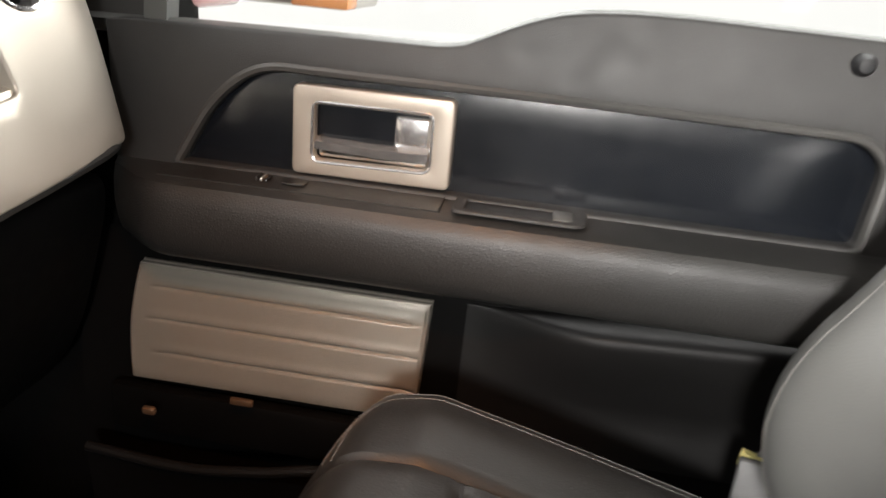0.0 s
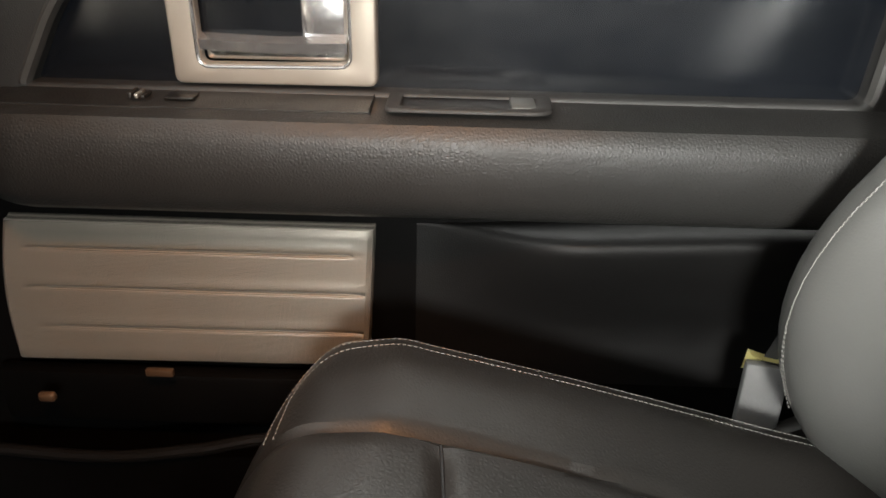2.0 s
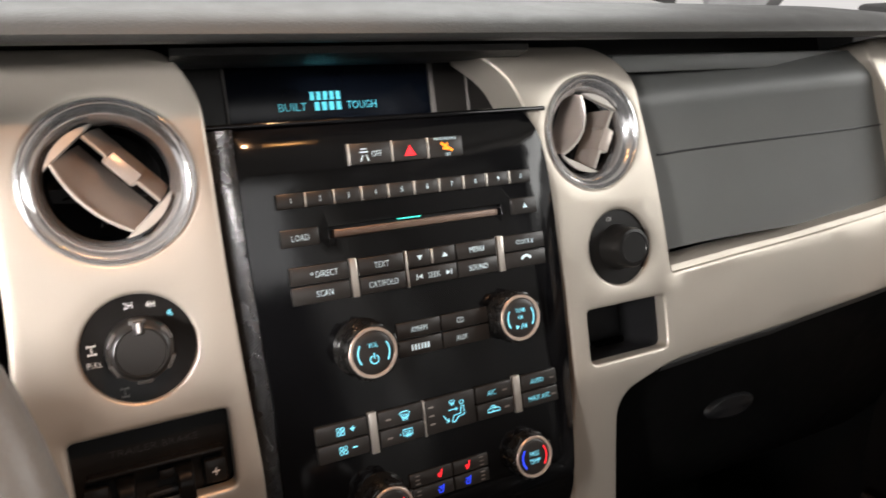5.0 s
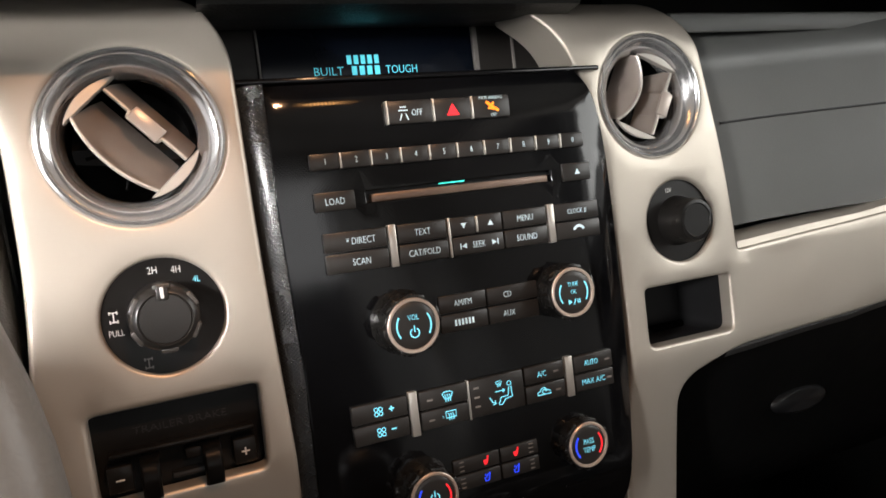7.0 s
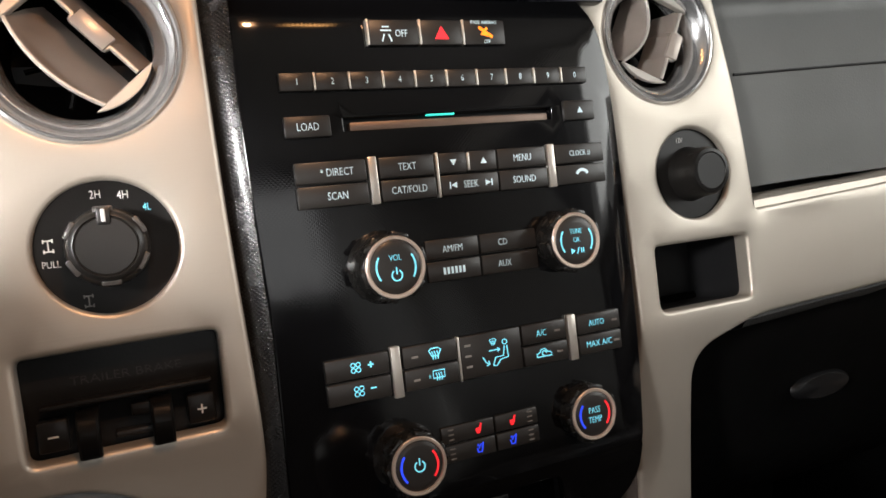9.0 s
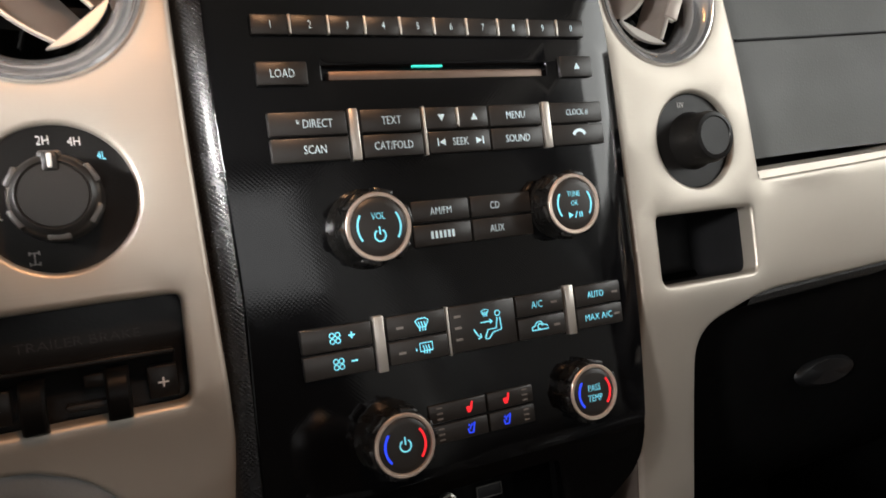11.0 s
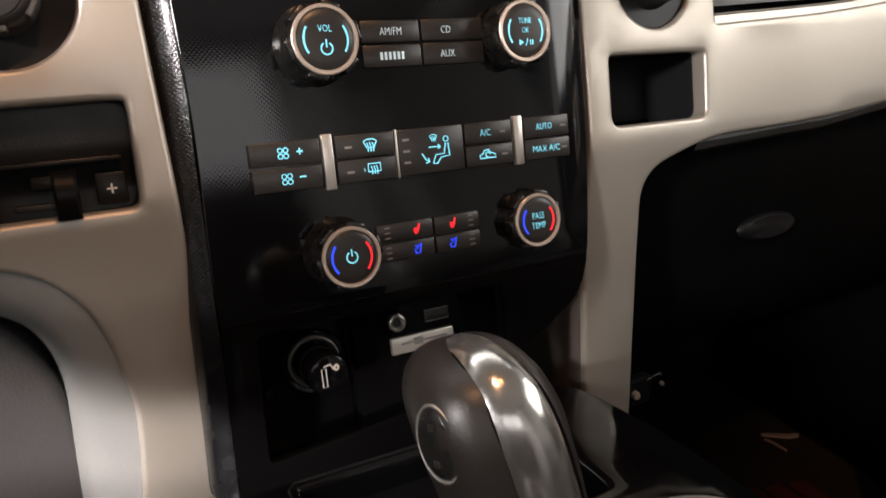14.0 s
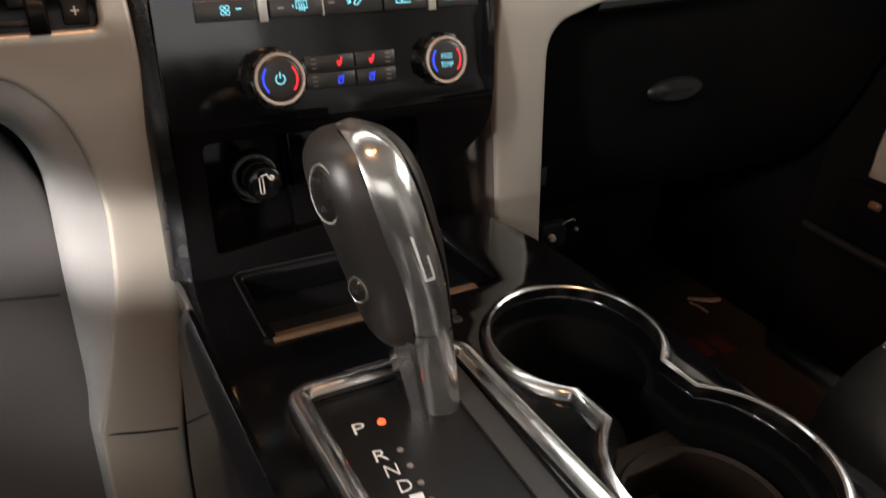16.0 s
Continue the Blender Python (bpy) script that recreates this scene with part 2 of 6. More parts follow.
SCREEN = material("display_glass", (0.004, 0.006, 0.011), 0.22, 0, 0, 1, 0.1, 9, 0.0, spec=0.25)
INK = material("white_print", (0.70, 0.70, 0.68), 0.6)
SLOT_METAL = material("dull_brown_metal", (0.17, 0.125, 0.10), 0.4, 0.5, 0, 1, 0.1, 60)
FAINT_INK = material("faint_emboss", (0.0118, 0.0110, 0.0104), 0.5)
CAP_SILVER = material("pale_silver_plastic", (0.50, 0.47, 0.43), 0.35, 0.5, 0, 1, 0.05, 30)
# copper tone paints the warm glints on tray edges and pocket clips
COPPER_GLINT = material("dull_copper_glint", (0.130, 0.075, 0.042), 0.38, 0.4, 0, 1, 0.1, 60)
# champagne darkened to stand for the shade beside the stack
BEIGE_SHADED = material("shaded_champagne_trim", (0.085, 0.070, 0.062), 0.6, 0, 0.12, 700, 0.08, 7)
# brown of the liner holds the warm light reflected in the cup well
LINER = material("warm_lit_rubber_liner", (0.017, 0.0105, 0.007), 0.6, 0, 0.1, 500, 0.1, 8, spec=0.15)
RIM_GREY = material("charcoal_rim_plastic", (0.055, 0.053, 0.050), 0.5, 0, 0.15, 600, 0.1, 8)
GREY_INK = material("grey_print", (0.16, 0.15, 0.14), 0.6)


def glow(name, color, power):
    return material(name, color, 0.5, emit=color, emit_power=power, vary=0.0)


FACET = material("pale_grey_plastic", (0.060, 0.057, 0.054), 0.36, 0, 0.1, 900, 0.1, 30)
CYAN = glow("cyan_backlight", (0.17, 0.62, 0.78), 0.95)
DISPLAY_CYAN = glow("display_cyan", (0.10, 0.55, 0.66), 0.75)
TEAL = glow("teal_slot_light", (0.05, 0.75, 0.62), 1.1)
PALE = glow("pale_backlight", (0.50, 0.64, 0.70), 0.55)
RED = glow("red_backlight", (0.9, 0.02, 0.03), 1.1)
BLUE = glow("blue_backlight", (0.02, 0.06, 0.95), 1.3)
AMBER = glow("amber_backlight", (1.0, 0.32, 0.02), 1.0)

# ---------------- mesh helpers ----------------
FACE = pose(0, 0, 0.62, 77)  # x across, y up the panel, z out towards the cabin
DOOR = Matrix(((0, 0, -1, 0.74), (-1, 0, 0, 0), (0, 1, 0, 0), (0, 0, 0, 1)))  # x rearwards, y up, z into the cabin


def thing(name, label, category, m=None, group="", kind=""):
    ob = new(name)
    ob.empty_display_size = 0.02
    if m is not None:
        ob.matrix_world = m
    return tagged(ob, label, category, group, kind)


def part(name, bm, mat, parent=None, label="", smooth=35):
    me = bpy.data.meshes.new(name)
    bmesh.ops.recalc_face_normals(bm, faces=bm.faces)
    bm.to_mesh(me)
    bm.free()
    me.materials.append(mat)
    if smooth:
        me.shade_smooth()
        me.set_sharp_from_angle(angle=radians(smooth))
    ob = new(name, me)
    if parent is not None:
        ob.parent = parent
    if label:
        ob["label"] = label
    return ob


def box(bm, x0, x1, y0, y1, z0, z1, r=0.0, seg=2, m=None):
    res = bmesh.ops.create_cube(bm, size=1)
    vs = res["verts"]
    for v in vs:
        v.co = Vector(((x0 + x1) / 2 + v.co.x * (x1 - x0), (y0 + y1) / 2 + v.co.y * (y1 - y0), (z0 + z1) / 2 + v.co.z * (z1 - z0)))
    es = list({e for v in vs for e in v.link_edges})
    made = vs
    if r:
        r = min(r, 0.45 * min(abs(x1 - x0), abs(y1 - y0), abs(z1 - z0)))
        out = bmesh.ops.bevel(bm, geom=es, offset=r, segments=seg, profile=0.5, affect="EDGES")
        made = list({v for f in out["faces"] for v in f.verts})
    if m is not None:
        bmesh.ops.transform(bm, matrix=m, verts=made)
    return bm


def boxes(*rows, r=0.0, seg=2):
    bm = bmesh.new()
    for row in rows:
        box(bm, *row, r=r, seg=seg)
    return bm


def lathe(profile, n=48, at=(0, 0, 0), bm=None, m=None):
    bm = bm or bmesh.new()
    rings = []
    for r, z in profile:
        if r < 1e-6:
            rings.append([bm.verts.new((at[0], at[1], at[2] + z))])
        else:
            rings.append([bm.verts.new((at[0] + r * math.cos(a), at[1] + r * math.sin(a), at[2] + z)) for a in [2 * math.pi * k / n for k in range(n)]])
    for a, b in zip(rings, rings[1:]):
        for k in range(n):
            q = [a[k % len(a)], a[(k + 1) % len(a)], b[(k + 1) % len(b)], b[k % len(b)]]
            q = list(dict.fromkeys(q))
            if len(q) > 2:
                bm.faces.new(q)
    if m is not None:
        bmesh.ops.transform(bm, matrix=m, verts=[v for ring in rings for v in ring])
    return bm


def rounded(points, n=6):
    """Fillets the corners of a polygon given as (x, y, radius)."""
    out = []
    for k, (x, y, r) in enumerate(points):
        p, a, b = Vector((x, y)), Vector(points[k - 1][:2]), Vector(points[(k + 1) % len(points)][:2])
        u, w = (a - p), (b - p)
        d = min(r, 0.49 * u.length, 0.49 * w.length)
        if d < 1e-5:
            out.append((x, y))
            continue
        s, e = p + u.normalized() * d, p + w.normalized() * d
        for i in range(n + 1):
            t = i / n
            q = s * (1 - t) ** 2 + p * 2 * t * (1 - t) + e * t * t
            out.append((q.x, q.y))
    return out


def area2(poly):
    return sum(a[0] * b[1] - b[0] * a[1] for a, b in zip(poly, poly[1:] + poly[:1]))


def inside(poly, x, y):
    hit = False
    for (xa, ya), (xb, yb) in zip(poly, poly[1:] + poly[:1]):
        if (ya > y) != (yb > y) and x < (xb - xa) * (y - ya) / (yb - ya) + xa:
            hit = not hit
    return hit


def circle(cx, cy, r, n=48):
    return [(cx + r * math.cos(2 * math.pi * k / n), cy + r * math.sin(2 * math.pi * k / n)) for k in range(n)]


def panel(outline, holes=(), height=lambda x, y: 0.0, step=0.012, edge=0.003, depth=0.012, hole_depth=None):
    """A sheet with holes, rounded edges and returns, raised by height(x, y)."""
    if area2(outline) < 0:
        outline = outline[::-1]
    holes = [h if area2(h) < 0 else h[::-1] for h in holes]
    loops = [outline, *holes]
    pts, edges = [], []
    for loop in loops:
        base = len(pts)
        pts += [Vector(p) for p in loop]
        edges += [(base + k, base + (k + 1) % len(loop)) for k in range(len(loop))]
    xs, ys = [p[0] for p in outline], [p[1] for p in outline]
    gx = np.arange(min(xs) + step / 2, max(xs), step)
    gy = np.arange(min(ys) + step / 2, max(ys), step)
    near = np.array([tuple(p) for p in pts])
    for x in gx:
        for y in gy:
            if inside(outline, x, y) and not any(inside(h, x, y) for h in holes) and np.min((near[:, 0] - x) ** 2 + (near[:, 1] - y) ** 2) > (0.35 * step) ** 2:
                pts.append(Vector((x, y)))
    vs, _, fs, orig, _, _ = delaunay_2d_cdt(pts, edges, [], 0, 1e-6)
    bm = bmesh.new()
    bv = [bm.verts.new((v.x, v.y, height(v.x, v.y))) for v in vs]
    for f in fs:
        cx, cy = sum(vs[k].x for k in f) / len(f), sum(vs[k].y for k in f) / len(f)
        if inside(outline, cx, cy) and not any(inside(h, cx, cy) for h in holes):
            bm.faces.new([bv[k] for k in f])
    where = {}
    for k, o in enumerate(orig):
        for i in o:
            where[i] = k
    base = 0
    for li, loop in enumerate(loops):
        n = len(loop)
        ring0 = [bv[where[base + k]] for k in range(n)]
        nrm = []
        for k in range(n):
            a, c = Vector(loop[k - 1]), Vector(loop[(k + 1) % n])
            t = (c - a).normalized()
            nrm.append(Vector((t.y, -t.x)))
        prev = ring0
        deep = depth if li == 0 or hole_depth is None else hole_depth
        for ang in (30, 60, 90, 200):
            ring = []
            for k in range(n):
                p = Vector(loop[k])
                h = height(p.x, p.y)
                if ang <= 90:
                    q, dz = p + nrm[k] * edge * math.sin(radians(ang)), edge * (1 - math.cos(radians(ang)))
                else:
                    q, dz = p + nrm[k] * edge, deep
                ring.append(bm.verts.new((q.x, q.y, h - dz)))
            for k in range(n):
                j = (k + 1) % n
                bm.faces.new([prev[k], prev[j], ring[j], ring[k]])
            prev = ring
        base += n
    loose = [v for v in bm.verts if not v.link_faces]
    bmesh.ops.delete(bm, geom=loose, context="VERTS")
    return bm


def ribbon(points, width, z=0.0, thick=0.0004, closed=False):
    """A flat stroke along points in the plane, as a thin raised strip."""
    bm = bmesh.new()
    n = len(points)
    rows = []
    for k in range(n):
        p = Vector(points[k])
        a = Vector(points[k - 1]) if (k or closed) else p
        b = Vector(points[(k + 1) % n]) if (k < n - 1 or closed) else p
        t = (b - a).normalized()
        s = Vector((-t.y, t.x)) * width / 2
        rows.append([bm.verts.new((*(p + s), z + thick)), bm.verts.new((*(p - s), z + thick)), bm.verts.new((*(p - s), z)), bm.verts.new((*(p + s), z))])
    for k in range(n if closed else n - 1):
        a, b = rows[k], rows[(k + 1) % n]
        for i in range(4):
            bm.faces.new([a[i], a[(i + 1) % 4], b[(i + 1) % 4], b[i]])
    if not closed:
        bm.faces.new(rows[0])
        bm.faces.new(rows[-1][::-1])
    return bm


def arc(cx, cy, r, a0, a1, n=14):
    return [(cx + r * math.cos(radians(a0 + (a1 - a0) * k / n)), cy + r * math.sin(radians(a0 + (a1 - a0) * k / n))) for k in range(n + 1)]


def merge(*bms):
    out = bmesh.new()
    for b in bms:
        me = bpy.data.meshes.new("tmp")
        b.to_mesh(me)
        b.free()
        out.from_mesh(me)
        bpy.data.meshes.remove(me)
    return out


def sweep(path, section, closed=False, up=Vector((0, 0, 1))):
    """Sweeps a closed section (list of (side, up)) along a path of 3D points."""
    bm = bmesh.new()
    n = len(path)
    rings = []
    for k in range(n):
        p = Vector(path[k])
        a = Vector(path[k - 1]) if (k or closed) else p
        b = Vector(path[(k + 1) % n]) if (k < n - 1 or closed) else p
        t = (b - a).normalized()
        side = t.cross(up).normalized()
        top = side.cross(t).normalized()
        rings.append([bm.verts.new(p + side * s + top * u) for s, u in section])
    m = len(section)
    for k in range(n if closed else n - 1):
        a, b = rings[k], rings[(k + 1) % n]
        for i in range(m):
            bm.faces.new([a[i], a[(i + 1) % m], b[(i + 1) % m], b[i]])
    if not closed:
        bm.faces.new(rings[0])
        bm.faces.new(rings[-1][::-1])
    return bm


def round_section(r, n=8):
    return [(r * math.cos(2 * math.pi * k / n), r * math.sin(2 * math.pi * k / n)) for k in range(n)]


def loft(rows, close=False):
    """A skin through rows of 3D points."""
    bm = bmesh.new()
    vs = [[bm.verts.new(p) for p in row] for row in rows]
    for a, b in zip(vs, vs[1:]):
        n = len(a)
        for k in range(n if close else n - 1):
            bm.faces.new([a[k], a[(k + 1) % n], b[(k + 1) % n], b[k]])
    return bm


def spline(points, n):
    """Catmull-Rom through points of any dimension."""
    pts = [np.array(p, float) for p in points]
    pts = [2 * pts[0] - pts[1], *pts, 2 * pts[-1] - pts[-2]]
    out = []
    for k in range(1, len(pts) - 2):
        a, b, c, e = pts[k - 1 : k + 3]
        for i in range(n):
            t = i / n
            out.append(0.5 * (2 * b + (c - a) * t + (2 * a - 5 * b + 4 * c - e) * t * t + (3 * b - a - 3 * c + e) * t ** 3))
    out.append(pts[-2])
    return [tuple(float(v) for v in p) for p in out]


def lettering(text, x, y, z, size, width=None, spacing=1.0):
    """Text as a mesh in the plane, centred at (x, y), with capitals size high."""
    cu = bpy.data.curves.new("text", "FONT")
    cu.body, cu.align_x, cu.align_y, cu.size, cu.extrude = text, "CENTER", "CENTER", size / 0.72, 0.00012
    cu.space_character, cu.resolution_u, cu.offset = spacing, 2, -0.011 * size / 0.72
    ob = bpy.data.objects.new("text", cu)
    scene.collection.objects.link(ob)
    me = bpy.data.meshes.new_from_object(ob.evaluated_get(bpy.context.evaluated_depsgraph_get()))
    bm = bmesh.new()
    bm.from_mesh(me)
    bpy.data.objects.remove(ob)
    bpy.data.curves.remove(cu)
    bpy.data.meshes.remove(me)
    xs, ys = [v.co.x for v in bm.verts], [v.co.y for v in bm.verts]
    cx, cy, w = (min(xs) + max(xs)) / 2, (min(ys) + max(ys)) / 2, max(xs) - min(xs)
    k = width / w if width else 0.76
    for v in bm.verts:
        v.co = Vector((x + (v.co.x - cx) * k, y + v.co.y - cy, z + v.co.z))
    return bm

# ---------------- cab shell ----------------
def structure(name, bm, mat, label, category, smooth=35):
    return tagged(part(name, bm, mat, None, label, smooth), label, category, kind="structure")


structure("floor", boxes((-0.80, 0.80, -1.70, 0.46, -0.03, 0.0)), CARPET, "dark carpeted floor of the pickup cab", "floor")
structure("wall_front", boxes((-0.80, 0.80, 0.40, 0.46, 0.0, 0.80)), CARPET, "dark carpeted firewall below the dashboard", "wall")
# unseen rear wall, closed up to the header to keep rear light out
structure("wall_back", boxes((-0.80, 0.80, -1.70, -1.64, 0.0, 1.12)), GRAIN, "dark rear wall of the cab", "wall")
structure("wall_back_top", boxes((-0.80, 0.80, -1.70, -1.64, 1.12, 1.30)), HEADLINER, "light header above the closed rear wall", "wall")
# out of view; sill height chosen to shadow the foot of the column
structure("wall_driver", boxes((-0.80, -0.74, -0.94, 0.0, 0.0, 0.46), (-0.80, -0.74, -1.70, -0.94, 0.0, 0.72), (-0.80, -0.74, 0.0, 0.46, 0.0, 0.72)), GRAIN, "unseen dark side wall, open at the driver's doorway, sill set to cut low light", "wall")
structure("wall_driver_top", boxes((-0.80, -0.74, -1.64, 0.0, 1.16, 1.30)), HEADLINER, "light header above the driver's window", "wall")
structure("wall_passenger_top", boxes((0.745, 0.80, -1.64, 0.0, 1.16, 1.30)), HEADLINER, "light header above the passenger's window", "wall")
structure("wall_passenger_rear", boxes((0.745, 0.80, -1.64, -0.94, 0.0, 1.16)), GRAIN, "dark side wall behind the front door", "wall")
structure("wall_passenger_front", boxes((0.745, 0.80, -0.02, 0.46, 0.0, 0.84)), SHADED_BLACK, "kick panel ahead of the passenger door, shade put into its black", "wall")
structure("wall_driver_front", boxes((-0.80, -0.74, 0.0, 0.46, 0.72, 0.84)), BLACK, "dark side panel ahead of the driver's window", "wall")
structure("pillar_driver_rear", boxes((-0.80, -0.74, -1.30, -1.16, 0.72, 1.16)), HEADLINER, "light pillar behind the driver's door", "pillar")
structure("ceiling", boxes((-0.80, 0.80, -1.70, -0.02, 1.24, 1.30)), HEADLINER, "light grey fabric headliner", "ceiling")


def pillar(x, name):
    pts = [(x * 1.00, -0.06, 1.24), (x, 0.13, 1.10), (x, 0.30, 0.97), (x, 0.44, 0.84)]
    sec = [(-0.045, -0.02), (0.045, -0.02), (0.05, 0.0), (0.035, 0.022), (-0.035, 0.022), (-0.05, 0.0)]
    structure(name, sweep(spline(pts, 5), sec, up=Vector((1, 0, 0))), PILLAR, "grey woven fabric windscreen pillar trim", "pillar")


pillar(0.735, "pillar_passenger")
pillar(-0.735, "pillar_driver")
windscreen = structure("window_1", loft([[(-0.74, 0.47, 0.86), (0, 0.56, 0.86), (0.74, 0.47, 0.86)], [(-0.70, -0.03, 1.27), (0, 0.02, 1.28), (0.70, -0.03, 1.27)]]), GLASS,
                       "clear windscreen glass", "window")
windscreen.visible_shadow = False

WARM_LENS = glow("warm_lamp_lens", (1.0, 0.48, 0.16), 30.0)
dome = thing("map_lamp", "overhead console with two warm lit reading lamps", "ceiling lamp", Matrix.Translation((0.0, -0.40, 1.24)))
part("lamp_base", boxes((-0.13, 0.13, -0.07, 0.07, -0.020, 0.0), r=0.008), HEADLINER, dome, "pale lamp base")
for map_x in (-0.075, 0.075):
    part("lens", boxes((map_x - 0.028, map_x + 0.028, -0.018, 0.018, -0.028, -0.019), r=0.004), WARM_LENS, dome, "glowing warm lens")

# ---------------- dashboard ----------------
dash = thing("dashboard", "charcoal grained dashboard with a soft rolled top pad", "dashboard")


def smooth(a, b, x):
    t = min(1.0, max(0.0, (x - a) / (b - a)))
    return t * t * (3 - 2 * t)


def dash_row(x):
    """Cross-section of the top pad at x, from its front lip to the windscreen."""
    bow = 0.035 * (x / 0.75) ** 2
    drop = 0.028 * max(0.0, (abs(x) - 0.45) / 0.3) ** 2
    y = -0.012 + bow * 0.6
    prof = [(y + 0.06, 0.8205), (y + 0.016, 0.8190), (y + 0.004, 0.8205), (y, 0.8240), (y + 0.004, 0.8300), (y + 0.02, 0.8370), (y + 0.06, 0.8445), (y + 0.10, 0.849),
            (y + 0.16, 0.852), (y + 0.28, 0.852), (y + 0.38, 0.845), (y + 0.47, 0.835), (0.46, 0.80)]
    return [(x, a, b - drop) for a, b in prof]


part("top_pad", loft([dash_row(-0.76 + 1.46 * k / 44) for k in range(45)]), TOP_PAD, dash, "rolled grey grained top pad")
# dark carcass behind the trim
part("carcass", boxes((-0.76, -0.262, 0.055, 0.40, 0.46, 0.80), (0.235, 0.70, 0.085, 0.40, 0.50, 0.785), (-0.262, 0.235, 0.075, 0.40, 0.36, 0.735), (-0.262, 0.235, 0.165, 0.40, 0.735, 0.80)), BLACK, dash, "black inner carcass")
# defroster grille strip seen along the base of the windscreen
bm = bmesh.new()
for k in range(44):
    box(bm, -0.55 + k * 0.025, -0.55 + k * 0.025 + 0.017, 0.33, 0.40, 0.853, 0.858, 0.001, 1)
part("defroster_grille", bm, BLACK, dash, "black slotted defroster grille")


def knee_sheet(x0, x1, rows, n=16):
    return loft([[(x0 + (x1 - x0) * k / n, y, z) for k in range(n + 1)] for y, z in rows])


# lower passenger side: glove box door under the champagne band, footwell shade in its black
part("glove_box_door", knee_sheet(0.182, 0.69, spline([(0.06, 0.556), (0.038, 0.548), (0.035, 0.52), (0.05, 0.46), (0.075, 0.38), (0.11, 0.32), (0.16, 0.29), (0.38, 0.28)], 4)), SHADED_BLACK, dash,
     "lower glove box door, footwell shade put into its black")
part("latch", lathe([(0, 0.010), (0.022, 0.010), (0.026, 0.006), (0.028, 0.0)], 24, m=Matrix.Translation((0.36, 0.048, 0.452)) @ pose(0, 0, 0, 80) @ Matrix.Diagonal((1.3, 0.45, 0.5, 1))), SATIN_BLACK, dash,
     "shallow grip of the glove box")

# upper passenger pad with its seam, set back behind the champagne frame
pad = thing("airbag_panel", "grey grained passenger airbag panel with a stitched tear seam", "dashboard panel")


def pad_point(x, t):
    """t from 0 at the bottom to 1 at the top."""
    z = 0.636 + 0.016 * (x - 0.23) / 0.34 + 0.158 * t
    y = 0.034 + 0.020 * math.sin(math.pi * t * 0.62) - 0.006 * t + 0.050 * max(0, t - 0.82) / 0.18 * max(0, t - 0.82) * 3
    return (x, y + 0.012 - 0.026 * smooth(0.26, 0.52, x), z)


part("cover", loft([[pad_point(0.19 + 0.39 * k / 30, t / 24) for k in range(31)] for t in range(25)]), PAD, pad, "grey grained cover")
seam = [(x, pad_point(x, 0.535)[1] - 0.0006, pad_point(x, 0.535)[2]) for x in np.linspace(0.245, 0.524, 30)]
part("tear_seam", sweep(seam, round_section(0.0011, 6)), BLACK, pad, "thin dark seam line")
part("airbag_mark", boxes((0.531, 0.547, pad_point(0.539, 0.16)[1] - 0.0006, pad_point(0.539, 0.16)[1] + 0.002, 0.6755, 0.6785)), BLACK, pad, "tiny embossed mark")
# storage ledge above it
part("ledge", loft([[(x, 0.150, 0.826) for x in (0.19, 0.56)], [(x, 0.140, 0.792) for x in (0.19, 0.56)], [(x, 0.075, 0.790) for x in (0.19, 0.56)]]), GRAIN, pad, "dark ledge under the top pad")
part("ledge_strip", boxes((0.19, 0.478, 0.062, 0.070, 0.792, 0.8065), r=0.002), PAD, pad, "pale strip along the ledge")

# ---------------- champagne trim ----------------


def column_height(base):
    def f(x, y):
        h = base
        if y < -0.06:
            h -= (-0.06 - y) * 0.235
        if y > 0.165:
            h -= (y - 0.165) ** 2 * 9
        return h
    return f


POCKET = rounded([(0.1335, -0.003, 0.007), (0.2205, -0.003, 0.007), (0.2205, -0.053, 0.010), (0.1335, -0.053, 0.010)])
RV, LV = (0.1585, 0.1345), (-0.1932, 0.1285)
VENT_R = 0.0425


def band_height(x, y):
    """The band dips past the column, then swells towards the cabin at its far end."""
    h = column_height(-0.012)(x, y)
    h -= 0.004 * math.sin(math.pi * min(1.0, max(0.0, (x - 0.20) / 0.30))) ** 2
    h += 0.026 * smooth(0.30, 0.56, x)
    if x > 0.615:
        h -= ((x - 0.615) / 0.06) ** 2 * 0.016
    return h


right_trim = thing("passenger_side_trim", "satin champagne dashboard trim sweeping round the airbag panel", "dashboard trim", FACE)
outline = rounded([
    (0.067, 0.2020, 0.002), (0.176, 0.202, 0.02), (0.203, 0.178, 0.03), (0.221, 0.080, 0.04), (0.2265, 0.0085, 0.006), (0.37, 0.0155, 0.05), (0.5395, 0.0360, 0.012),
    (0.527, 0.105, 0.03), (0.487, 0.186, 0.02), (0.495, 0.200, 0.01), (0.580, 0.203, 0.04), (0.636, 0.180, 0.05), (0.677, 0.075, 0.05), (0.671, -0.020, 0.010), (0.506, -0.0365, 0.06), (0.350, -0.0585, 0.05),
    (0.222, -0.0610, 0.02), (0.160, -0.080, 0.04), (0.163, -0.13, 0.04), (0.178, -0.310, 0.004), (0.142, -0.310, 0.004), (0.1255, -0.17, 0.05), (0.1195, -0.10, 0.03), (0.1205, -0.05, 0.03), (0.1190, 0.03, 0.03), (0.1120, 0.10, 0.03), (0.1015, 0.152, 0.02), (0.086, 0.1835, 0.015)], 8)
V2 = (0.573, 0.138)
